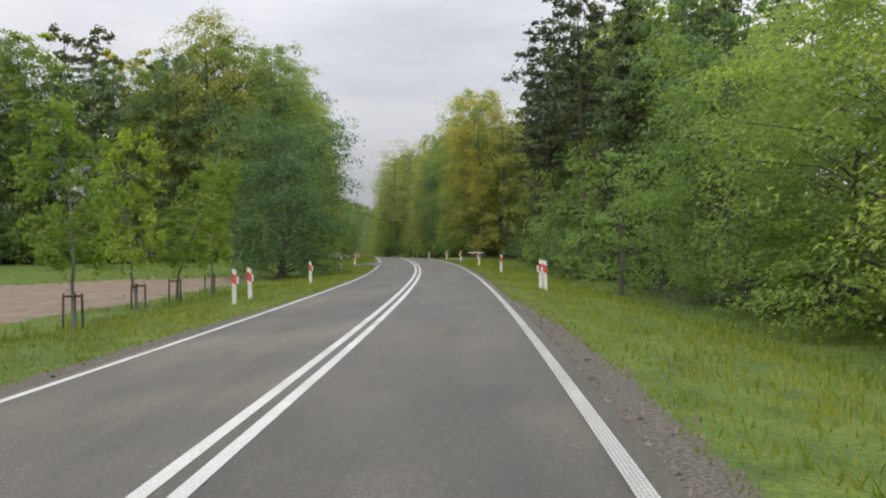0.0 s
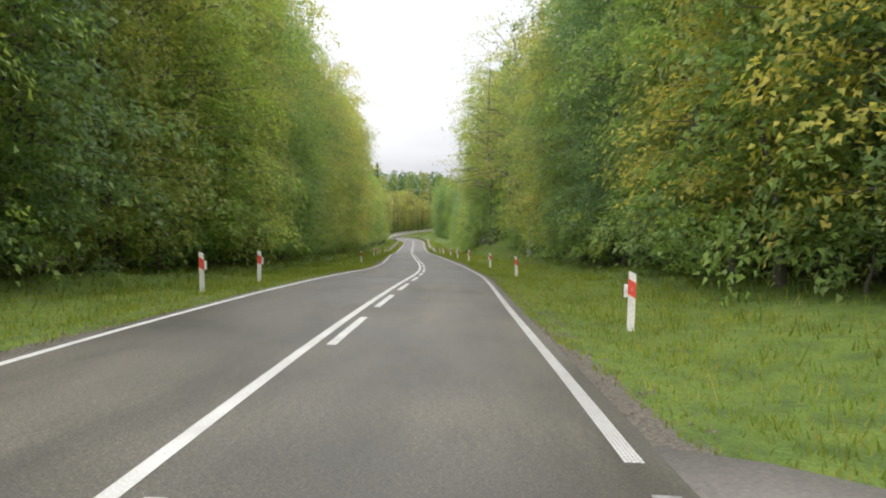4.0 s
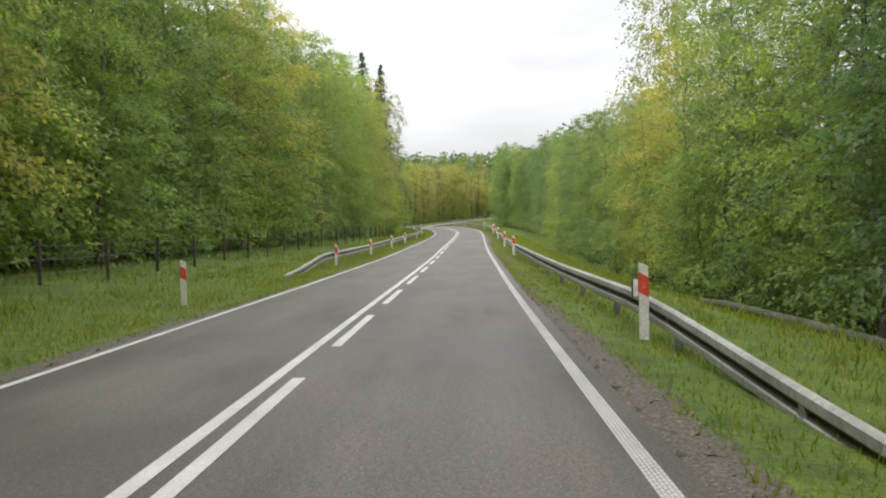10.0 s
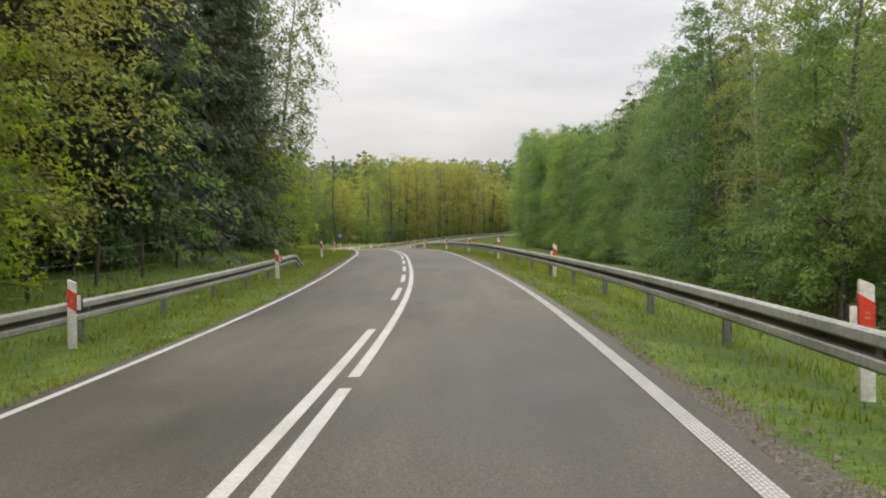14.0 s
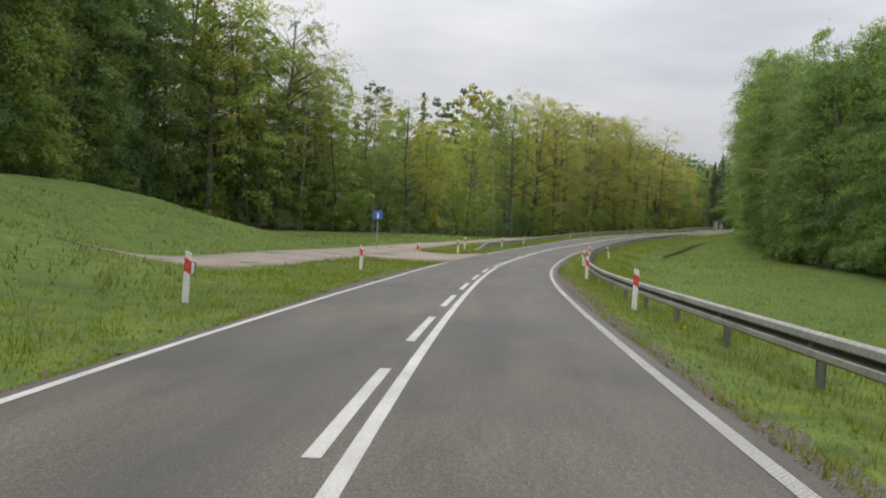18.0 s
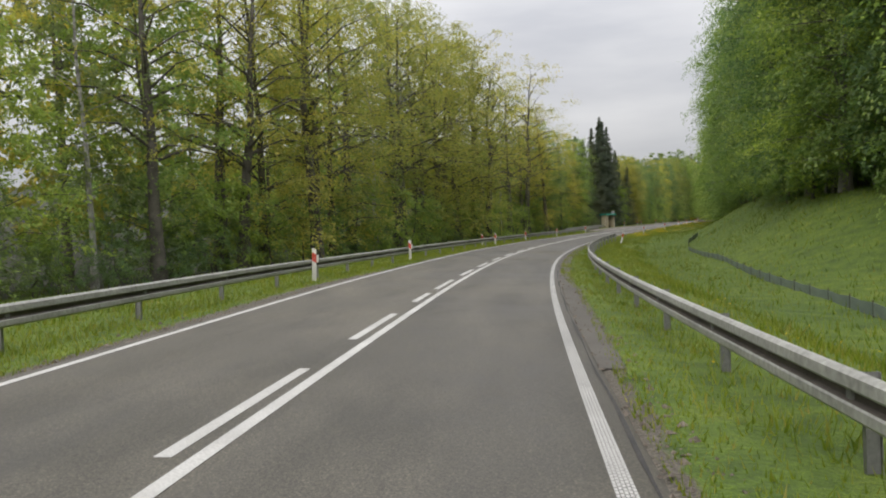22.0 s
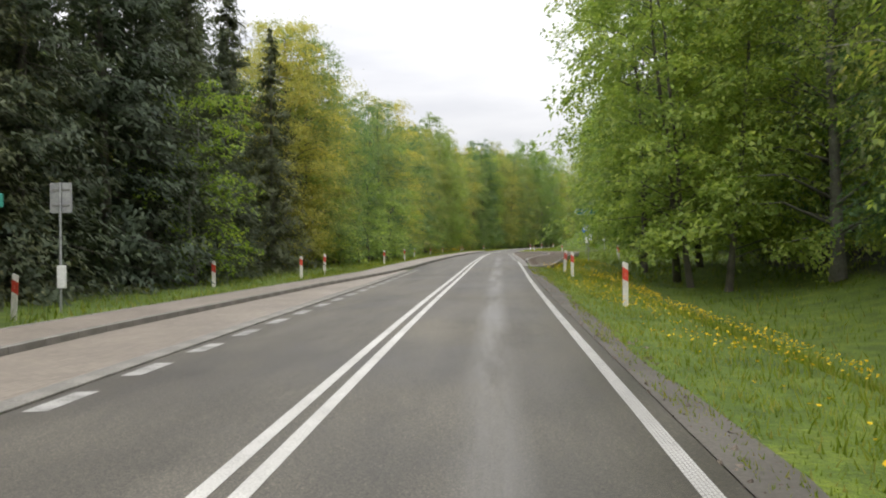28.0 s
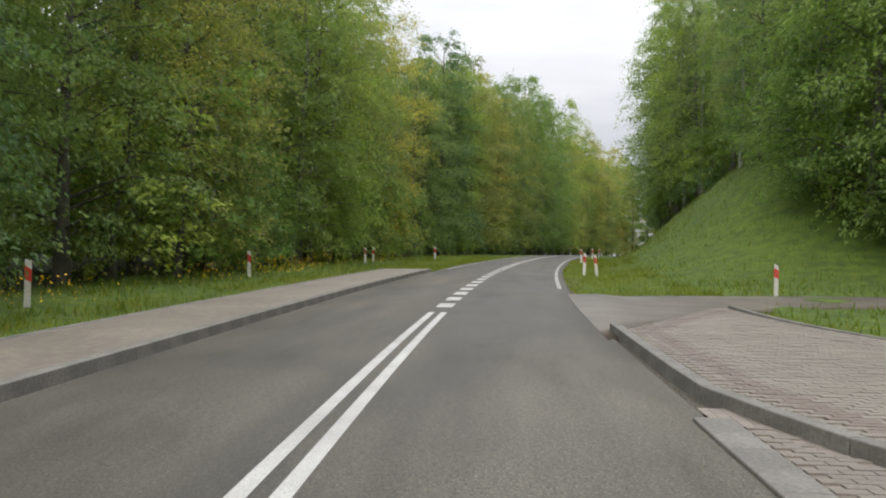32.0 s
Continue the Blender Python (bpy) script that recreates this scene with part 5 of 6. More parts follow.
patch("track_mouth", "pale worn mouth of the track at the road's edge", "track", ([(476.5, -2.95), (477, -5.5), (474, -8.4)], [(490, -2.95), (487.5, -5.5), (489, -8.4)]), M["track"], 0.055)
patch("side_lane", "muddy grey lane with puddles meeting the road", "road", ([(777.6, 2.8), (780.8, 4.3), (784, 5.9), (787, 9), (789.5, 14)], [(788.3, 2.8), (789.4, 4.2), (790.2, 5.4), (791.6, 9), (793, 14)]), M["mud"], 0.05)


def kerb_line(name, label, points, high=0.12, wide=0.15, low=0.0, group="kerbs"):
    """A row of metre-long kerb stones along a line of (station, offset)."""
    root = thing(name, label, "kerb", group, "structure")
    pts = np.asarray(points, float)
    run = np.append(0, np.cumsum(np.hypot(*np.diff(pts, axis=0).T)))
    fine = np.linspace(0, run[-1], max(2, int(run[-1]) + 1))
    pts = np.stack([np.interp(fine, run, pts[:, 0]), np.interp(fine, run, pts[:, 1])], 1)
    world = on_road(pts[:, 0], pts[:, 1], low)
    seg = np.linalg.norm(np.diff(world, axis=0), axis=1)
    at = np.append(0, np.cumsum(seg))
    n = max(1, int(at[-1]))
    for i in range(n):
        u = (np.array([i, i + 1]) * at[-1] / n)
        p, q = (Vector([np.interp(x, at, world[:, c]) for c in range(3)]) for x in u)
        ob = part("kerb_stone", KERB_MESH[(high, wide)], root)
        way = q - p
        ob.matrix_basis = Matrix.Translation((p + q) / 2) @ way.to_track_quat("Y", "Z").to_matrix().to_4x4() @ Matrix.Diagonal((1, way.length / 1.0, 1, 1))
    return root


KERB_MESH = {}
for high, wide in ((0.13, 0.15), (0.03, 0.3), (0.05, 0.08)):
    bm = box(-wide / 2, -0.494, -0.25, wide / 2, 0.494, high, 0.012)
    KERB_MESH[(high, wide)] = bpy.data.meshes.new("kerb_stone")
    bm.to_mesh(KERB_MESH[(high, wide)])
    bm.free()
    KERB_MESH[(high, wide)].materials.append(M["concrete"])

LEFT_BAY = [(647, -3.1), (652, -4.6), (656, -5.3), (684, -5.3), (690, -5.0), (698, -4.6), (704.9, -3.85), (709.5, -3.4), (716, -3.1), (804, -3.05)]
RIGHT_BAY = [(712, 3.05), (719, 3.12), (722, 3.24), (726.6, 3.64), (732.3, 4.56), (739, 5.5), (748.6, 6.06), (762, 6.1), (766, 5.4), (769, 4.3), (771.2, 3.5), (773, 3.1), (779, 3.05)]
WALK_LEFT = [(647, -4.9), (652, -6.4), (656, -7.1), (684, -7.1), (690, -6.6), (698, -6.0), (704.9, -5.3), (709.5, -4.8), (727, -4.65), (752, -5.0), (804, -5.1)]
WALK_RIGHT = [(712, 4.1), (720, 5.2), (727.7, 6.1), (733, 6.85), (743, 8.2), (751.6, 9.06), (765, 9.0), (770, 8.3), (775, 7.0), (779, 6.15), (781, 5.95), (783.5, 5.9)]
WALK_INNER = RIGHT_BAY[:-1] + [(778, 3.05), (784, 5.8)]
kerb_line("kerb", "grey concrete kerb of the bus bay and footway", LEFT_BAY, 0.13, 0.15)
kerb_line("kerb", "grey concrete kerb curving round the bus bay", RIGHT_BAY[1:], 0.13, 0.15)
kerb_line("drain_strip", "flat grey concrete gutter strip along the bay", [(712, 2.9), (740, 2.92), (772, 2.92)], 0.03, 0.3)
kerb_line("drain_strip", "flat grey concrete gutter strip along the bay", [(649, -2.9), (680, -2.9), (711, -2.9)], 0.03, 0.3)
kerb_line("edging", "thin concrete edging between footway and grass", WALK_LEFT, 0.05, 0.08, 0.09)
kerb_line("edging", "thin concrete edging between footway and grass", WALK_RIGHT[2:], 0.05, 0.08, 0.09)
kerb_line("edging", "thin concrete edging at the footway's flush start", [(711.9, 3.0), (711.9, 4.1), (720, 5.2), (727.7, 6.1)], 0.05, 0.08, 0.0)
kerb_line("edging", "thin concrete edging at the footway's flush start", [(647.8, -3.0), (647.8, -4.95)], 0.05, 0.08, -0.02)


def line_at(points, s):
    p = np.asarray(points, float)
    return np.interp(s, p[:, 0], p[:, 1])


def paved_strip(name, label, category, s, inner, outer, mat, up):
    cols = [(inner + (outer - inner) * u, up) for u in (0, 0.5, 1)]
    if np.mean(outer) < np.mean(inner):
        cols = cols[::-1]
    return tagged(ribbon(name, s, cols, mat), label, category, kind="structure")


s = np.arange(648, 713, 1.0)
paved_strip("bay_floor", "pinkish grey paved floor of the bus bay", "pavement", s, np.full(len(s), -2.93), np.minimum(line_at(LEFT_BAY, s), -3.06), M["setts"], 0.012)
s = np.arange(648, 805, 1.0)
paved_strip("pavement", "pinkish grey paved footway behind the kerb", "pavement", s, line_at(LEFT_BAY, s) - 0.06, line_at(WALK_LEFT, s), M["setts"], np.interp(s, [648, 656], [0.0, 0.125]))
bay_s = np.arange(719, 773, 0.5)
bay_floor = paved_strip("bay_floor", "sandy joints under the paved bus bay", "pavement", bay_s, np.full(len(bay_s), 2.92), np.maximum(line_at(RIGHT_BAY, bay_s), 3.06), M["setts"], 0.008)
walk_s = np.arange(712, 783.6, 0.5)


def walk_up(s):
    """The footway lies flush with the ground at its start and rises to the kerb's height."""
    return np.interp(s, [712, 721, 778, 783], [0.01, 0.112, 0.112, 0.07])


walk_floor = paved_strip("pavement", "footway of small red and grey paving bricks", "pavement", walk_s, line_at(WALK_INNER, walk_s) + 0.06, line_at(WALK_RIGHT, walk_s), M["setts"], walk_up(walk_s) + 0.004)



# ---------------------------------------------------------------- tree frames, shelter, signs, fence
def stake_frame():
    """Three dark stakes joined by cross bars round a young tree."""
    root = thing("tree_stake_frame", "dark wooden stake frame round a young tree", "tree guard", "stake frames of the young trees")
    pts = [(0.24, 0), (-0.12, 0.2), (-0.12, -0.2)]
    for i, (x, y) in enumerate(pts):
        part("stake", rod((x, y, -0.3), (x * 0.92, y * 0.92, 0.78), 0.03, 0.027), root, "", M["wood_dark"])
        u, v = pts[(i + 1) % 3]
        part("cross_bar", rod((x * 0.94, y * 0.94, 0.72), (u * 0.94, v * 0.94, 0.72), 0.022), root, "", M["wood_dark"])
    return root


first = None
for s, l in ((8.6, -6.6), (15.6, -6.9), (22, -7.8), (25.6, -7.8), (31.5, -8.2)):
    m = spot(s, l, rng.uniform(0, 360))
    if first is None:
        first = stake_frame()
        first.matrix_basis = m
    else:
        copy_thing(first, m)


def plate(x0, z0, x1, z1, y=0.0, thick=0.004, r=0.03):
    """An upright rounded plate in the x-z plane, its face towards -y."""
    bm = bmesh.new()
    ring = []
    for cx, cz, a0 in ((x1 - r, z1 - r, 0), (x0 + r, z1 - r, 90), (x0 + r, z0 + r, 180), (x1 - r, z0 + r, 270)):
        for k in range(4):
            a = radians(a0 + k * 30)
            ring.append((cx + r * math.cos(a), cz + r * math.sin(a)))
    front = [bm.verts.new((x, y, z)) for x, z in ring]
    back = [bm.verts.new((x, y + thick, z)) for x, z in ring]
    bm.faces.new(front[::-1])
    bm.faces.new(back)
    n = len(ring)
    for i in range(n):
        bm.faces.new((front[i], front[(i + 1) % n], back[(i + 1) % n], back[i]))
    bmesh.ops.recalc_face_normals(bm, faces=bm.faces)
    return bm


def outline(points, y, thick=0.004):
    bm = bmesh.new()
    front = [bm.verts.new((x, y, z)) for x, z in points]
    back = [bm.verts.new((x, y + thick, z)) for x, z in points]
    bm.faces.new(front)
    bm.faces.new(back[::-1])
    n = len(points)
    for i in range(n):
        bm.faces.new((front[i], back[i], back[(i + 1) % n], front[(i + 1) % n]))
    bmesh.ops.recalc_face_normals(bm, faces=bm.faces)
    return bm


def pole(root, high, r=0.03):
    part("pole", rod((0, 0.045, -0.5), (0, 0.045, high), r, r, 12), root, "grey steel pole", M["sign_back"])


def lettering(words, size, at, parent):
    cu = bpy.data.curves.new("lettering", "FONT")
    cu.body, cu.size, cu.align_x, cu.align_y, cu.extrude = words, size, "CENTER", "CENTER", 0.002
    tmp = bpy.data.objects.new("lettering_curve", cu)
    me = bpy.data.meshes.new_from_object(tmp)
    bpy.data.objects.remove(tmp)
    ob = part("lettering", me, parent, "white letters", M["sign_white"])
    ob.matrix_basis = Matrix.Translation(at) @ Matrix.Rotation(radians(90), 4, "X")


def direction_sign():
    root = thing("direction_sign", "green arrow-shaped direction sign on a grey pole", "road sign")
    pole(root, 3.35)
    z = 3.15
    o = [(-0.85, z), (-0.66, z + 0.17), (0.66, z + 0.17), (0.66, z - 0.17), (-0.66, z - 0.17)]
    face = part("arrow_plate", outline(o, 0.0), root, "green plate with white border", M["sign_white"])
    part("field", outline([(x * 0.955, z + (q - z) * 0.85) for x, q in o], -0.003, 0.002), face, "green field", M["sign_green"])
    lettering("Kajmy 1", 0.26, (-0.02, -0.006, z), face)
    return root


direction_sign().matrix_basis = spot(723, 7.07, 4)


def bus_stop_sign():
    root = thing("bus_stop_sign", "blue bus stop sign with white timetable box on a pole", "bus stop sign")
    pole(root, 2.95)
    face = part("sign_plate", plate(-0.3, 2.2, 0.3, 2.95), root, "blue plate", M["sign_blue"])
    part("white_panel", plate(-0.21, 2.42, 0.21, 2.82, -0.003, 0.002, 0.02), face, "white panel", M["sign_white"])
    bus = part("bus_symbol", plate(-0.17, 2.53, 0.17, 2.68, -0.006, 0.002, 0.02), face, "dark bus symbol", M["dark_plastic"])
    part("bus_window_band", plate(-0.15, 2.61, 0.15, 2.655, -0.008, 0.001, 0.008), face, "pale window band of the symbol", M["sign_white"])
    part("timetable_box", box(-0.16, -0.02, 1.25, 0.16, 0.02, 1.75, 0.008), root, "white timetable box", M["sign_white"])
    return root


bus_stop_sign().matrix_basis = spot(750, 9.6, 3)


def sign_back():
    root = thing("traffic_sign", "grey backs of a square traffic sign on a steel pole", "road sign")
    pole(root, 3.12)
    for z in (2.85,):
        plate_ob = part("sign_plate", plate(-0.28, 2.38, 0.28, 3.12, 0.085, 0.004), root, "bare grey metal back", M["sign_back"])
        for q in (2.56, 2.94):
            part("clamp", box(-0.22, 0.06, q - 0.02, 0.22, 0.085, q + 0.02), root, "dark clamp rail", M["steel_dull"])
    part("timetable_box", box(-0.06, -0.03, 0.55, 0.16, 0.02, 1.1, 0.01), root, "small white box", M["sign_white"])
    return root


sign_back().matrix_basis = spot(689.5, -9.0, 0)


def info_sign(bars):
    root = thing("info_sign", "small white information plates on a thin grey pole", "sign", "white information signs")
    pole(root, 1.75, 0.022)
    for i in range(bars):
        z = 1.62 - i * 0.38
        face = part("plate", plate(-0.24, z - 0.14, 0.24, z + 0.14, 0.0, 0.003, 0.015), root, "white plate", M["sign_white"])
        part("line", plate(-0.19, z - 0.03, 0.19, z + 0.04, -0.003, 0.002, 0.01), face, "dark line of small writing", M["dark_plastic"])
    return root


info_sign(2).matrix_basis = spot(790.3, 12.8, 0, 0, 1.35)
info_sign(1).matrix_basis = spot(785, 14.6, 0, 0, 1.0)


def dead_end_sign():
    root = thing("dead_end_sign", "blue dead-end sign with white stem on a pole", "road sign")
    pole(root, 2.7)
    face = part("sign_plate", plate(-0.3, 2.1, 0.3, 2.7), root, "blue plate", M["sign_blue"])
    part("stem", plate(-0.05, 2.16, 0.05, 2.5, -0.003, 0.002, 0.01), face, "white stem", M["sign_white"])
    part("bar", plate(-0.15, 2.5, 0.15, 2.6, -0.003, 0.002, 0.01), face, "red bar", M["foil_red"])
    return root


dead_end_sign().matrix_basis = spot(486, -9.7, 10)


def bus_shelter():
    """A small shelter: cream walls with dark trim, open front to the road, thick green flat roof."""
    root = thing("bus_shelter", "cream bus shelter with green flat roof and open front", "bus shelter")
    part("back_wall", box(-0.95, 0.62, 0, 0.95, 0.7, 2.3, 0.01), root, "", M["shelter_wall"])
    for x in (-0.95, 0.87):
        part("side_wall", box(x, -0.7, 0, x + 0.08, 0.618, 2.3, 0.01), root, "", M["shelter_wall"])
    part("front_panel", box(-0.868, -0.7, 0, -0.62, -0.64, 2.3, 0.01), root, "", M["shelter_wall"])
    frame_ob = part("window_frame", box(-0.35, 0.59, 0.9, 0.3, 0.618, 1.95, 0.008), root, "white window frame", M["sign_white"])
    part("pane", box(-0.29, 0.582, 0.96, 0.24, 0.59, 1.89), frame_ob, "dark pane", M["dark_gap"])
    for x in np.linspace(-0.92, 0.92, 5):
        part("trim", box(x - 0.022, 0.7, 0.02, x + 0.022, 0.718, 2.3), root, "dark vertical trim", M["wood_dark"])
    for y in (-0.67, -0.02, 0.64):
        for x, q in ((-0.968, -0.95), (0.95, 0.968)):
            part("trim", box(x, y - 0.022, 0.02, q, y + 0.022, 2.3), root, "dark vertical trim", M["wood_dark"])
    part("roof", box(-1.15, -0.95, 2.3, 1.15, 0.9, 2.56, 0.02), root, "thick green flat roof", M["roof_green"])
    bench = part("bench", box(-0.8, 0.2, 0.42, 0.8, 0.58, 0.47, 0.008), root, "wooden bench", M["wood"])
    for x in (-0.7, 0.0, 0.7):
        part("leg", box(x - 0.03, 0.25, 0, x + 0.03, 0.55, 0.42), bench, "", M["wood_dark"])
    return root


bus_shelter().matrix_basis = spot(684.4, -9.0, 52)


def wire_fence(s0, s1, l):
    root = thing("wire_fence", "old wire fence with dark wooden posts before the wood", "fence")
    for s in np.arange(s0, s1, 4.0):
        p = place(s, l, 0.0)
        ob = part("post", FENCE_POST, root)
        ob.matrix_basis = Matrix.Translation(Vector(p)) @ Euler((rng.normal(0, 0.03), rng.normal(0, 0.03), rng.uniform(0, 6))).to_matrix().to_4x4()
    for z in (0.35, 0.7, 1.05):
        s = np.arange(s0, s1 - 4 + 0.1, 2.0)
        sag = np.where(np.arange(len(s)) % 2 == 1, -0.03, 0.0)
        v, f = tube(place(s, np.full(len(s), l), z) + np.stack([0 * s, 0 * s, sag], 1), np.full(len(s), 0.004), 3)
        part("wire", mesh_of("wire", v, f, [M["steel_dull"]]), root, "thin rusty wire")


bm = rod((0, 0, -0.4), (0, 0, 1.2), 0.055, 0.045, 7)
FENCE_POST = bpy.data.meshes.new("fence_post")
bm.to_mesh(FENCE_POST)
bm.free()
FENCE_POST.materials.append(M["wood_dark"])
wire_fence(246, 300, -9.0)
wire_fence(300, 386, -8.2)


def swing_barrier():
    """A white tubular bar across the side road on two dark posts."""
    root = thing("swing_barrier", "white metal barrier bar on dark posts across the lane", "barrier")
    part("bar", rod((-0.15, 0, 0.72), (2.6, 0, 0.74), 0.045, 0.04, 10), root, "white painted bar", M["sign_white"])
    part("post", rod((0, 0.06, -0.3), (0, 0.06, 0.8), 0.06, 0.06, 8), root, "", M["wood_dark"])
    part("post", box(2.35, -0.1, -0.1, 2.75, 0.12, 0.62, 0.02), root, "dark block at the bar's end", M["wood_dark"])
    part("brace", rod((1.7, 0.0, 0.72), (2.4, 0.0, 0.2), 0.02), root, "", M["steel_dull"])
    return root


swing_barrier().matrix_basis = spot(90.2, 7.3, -62)


def fallen_log(s0, l0, s1, l1, r):
    p, q = place(s0, l0, r * 0.7), place(s1, l1, r * 0.7)
    root = thing("fallen_log", "fallen grey tree trunk lying on the grassy bank", "log")
    u = np.linspace(0, 1, 41)
    pts = np.stack([p[c] + (q[c] - p[c]) * u for c in range(3)], 1)
    st, of = s0 + (s1 - s0) * u, l0 + (l1 - l0) * u
    pts[:, 2] = place(st, of, 0)[:, 2] + r * (0.3 + 0.25 * np.sin(u * 17))
    pts[:, 0] += 0.12 * np.sin(u * 11) + 0.05 * np.sin(u * 29)
    v, f = tube(pts, r * (0.6 + 0.55 * u) * (1 + 0.12 * np.sin(u * 47)), 9)
    part("trunk", mesh_of("log", v, f, [M["bark_moss"]], smooth=True), root)
    for k in (12, 18, 26, 33):
        v, f = tube([pts[k], pts[k] + [0.5, 0.2 * (k - 4), 0.5]], [r * 0.25, 0.01], 5)
        part("branch_stub", mesh_of("stub", v, f, [M["bark_moss"]]), root)


def net_fence(points, high=0.5):
    """A low grey-green net fence on short stakes along the foot of the bank."""
    root = thing("net_fence", "low grey-green net fence at the foot of the bank", "fence")
    p = np.asarray(points, float)
    run = np.append(0, np.cumsum(np.hypot(*np.diff(p, axis=0).T)))
    u = np.arange(0, run[-1], 2.0)
    s, l = np.interp(u, run, p[:, 0]), np.interp(u, run, p[:, 1])
    for i in range(len(u) - 1):
        a, b = place(s[i], l[i], 0.0), place(s[i + 1], l[i + 1], 0.0)
        ob = part("net", NET, root)
        way = Vector(b - a)
        ob.matrix_basis = Matrix.Translation(Vector(a)) @ way.to_track_quat("Y", "Z").to_matrix().to_4x4() @ Matrix.Diagonal((1, way.length, 1, 1))
        ob = part("stake", STAKE, root)
        ob.matrix_basis = Matrix.Translation(Vector(a))


NET = mesh_of("net", [(x, y, z) for x in (-0.004, 0.004) for y, z in ((0, 0), (1, 0), (1, 0.34), (0.5, 0.3), (0, 0.34))], [(0, 1, 2), (0, 2, 3), (0, 3, 4), (5, 7, 6), (5, 8, 7), (5, 9, 8), (4, 3, 8), (4, 8, 9), (3, 2, 7), (3, 7, 8)], [M["net"]])
bm = rod((0, 0, -0.2), (0, 0, 0.4), 0.018, 0.018, 6)
STAKE = bpy.data.meshes.new("stake")
bm.to_mesh(STAKE)
bm.free()
STAKE.materials.append(M["wood_dark"])
net_fence([(530, 9.5), (550, 10.6), (575, 11.2), (594, 10.6), (600, 10.8), (604, 11.6)])

fallen_log(256, 6.8, 227, 9.5, 0.15)

# narrow pale shoulder beside the asphalt
s = np.arange(535, 711, 1.5)
tagged(ribbon("shoulder", s, [(2.93, -0.012), (3.2, -0.015), (3.3 + 0.07 * np.sin(s * 0.7) + 0.04 * np.sin(s * 2.1), -0.03), (3.38 + 0.07 * np.sin(s * 0.7), -0.08)], M["shoulder"]), "worn pale grey hard shoulder beside the asphalt", "road shoulder", kind="structure")



seam_s = np.arange(505, 640, 0.8)
tagged(ribbon("road_seam", seam_s, [2.86 + 0.01 * np.sin(seam_s * 1.7), 2.885 + 0.014 * np.sin(seam_s * 1.1)], M["dark_gap"], 0.004), "dark open seam between the asphalt and its shoulder", "road seam", kind="structure")

# ---------------------------------------------------------------- grass, flowers, stones
def paved(s, l):
    """Where no grass grows: road, tracks, bays and footways."""
    d = np.abs(l)
    wide = 3.02 + 0.14 * np.sin(s * 0.21) + 0.13 * np.sin(s * 0.083 + 1)
    out = d < wide
    out |= (l > 0) & (s > 85 + np.clip(l - 2.9, 0, 9) * 0.85) & (s < 98.5 - np.clip(l - 2.9, 0, 4) * 0.6) & (l < 22)
    out |= (l < 0) & (s > 61.5 + np.clip(-l - 2.9, 0, 2) * 1.3) & (s < 71.5 - np.clip(-l - 2.9, 0, 2) * 2) & (l > -4.9)
    out |= (l < -7.9) & (l > -12.4) & (s > 454) & (s < 505)
    out |= (l < -8.8) & (l > -11.3) & (s > 500) & (s < 585)
    out |= (l < -2.9) & (l > -9) & (s > 475.5) & (s < 490)
    out |= (l < 0) & (s > 646) & (s < 805) & (l > line_at(WALK_LEFT, s) - 0.1)
    out |= (l > 0) & (s > 712) & (s < 783.6) & (l < line_at(WALK_RIGHT, s) + 0.1)
    out |= (l > 0) & (l < 14) & (s > np.interp(l, [2.9, 5.9, 9, 14], [778, 784, 787, 789.5])) & (s < np.interp(l, [2.8, 5.3, 9, 14], [788.3, 790.2, 791.6, 793]))
    out |= (l < -8.9) & (s < 48)
    return out


def blades(name, label, n, near, far, low, high, seed, power=1.0, wide=0.014, s0=-8, s1=850, mat="grass_blade", only=None):
    """Grass as single bent blades rooted in the ground."""
    g = np.random.default_rng(seed)
    s = g.uniform(s0, s1, n)
    d = near + (far - near) * g.uniform(0, 1, n) ** power
    l = d * np.where(g.uniform(0, 1, n) < 0.5, -1, 1)
    clump = np.sin(s * 1.9 + 3 * np.sin(l * 1.7)) * np.sin(l * 2.3 + 2 * np.sin(s * 0.8))
    keep = ~paved(s, l) & (clump > g.uniform(-2.6, 0.7, n)) & (d < np.where(l < 0, edge_left(s), edge_right(s)) + 4)
    if only is not None:
        keep &= only(s, l)
    s, l, d, clump = s[keep], l[keep], d[keep], clump[keep]
    k = len(s)
    p = place(s, l, -0.02)
    h = g.uniform(low, high, k) * (0.85 + 0.22 * clump) * (0.55 + 0.45 * step(d, 3.3, 4.6))
    a = g.uniform(0, 2 * np.pi, k)
    w = (wide * g.uniform(0.7, 1.5, k))[:, None] * np.stack([np.cos(a), np.sin(a), 0 * a], 1)
    lean = np.stack([g.normal(0, 0.32, k), g.normal(0, 0.32, k), np.ones(k)], 1) * h[:, None]
    v = np.stack([p - w, p + w, p + lean], 1).reshape(-1, 3)
    ob = new(name, mesh_of(name, v, np.arange(3 * k).reshape(-1, 3), [M[mat]]))
    return tagged(ob, label, "grass", kind="stuff")


blades("verge_grass", "lush green spring grass on the verges", 1150000, 3.0, 7.5, 0.07, 0.2, 11, 1.7, 0.0095)
blades("meadow_grass", "tall meadow grass away from the road", 330000, 6.5, 24, 0.12, 0.3, 12, 1.2, 0.022)
blades("tall_stems", "pale tall grass stems with seed heads", 26000, 3.8, 11, 0.3, 0.6, 13, 1.0, 0.007)


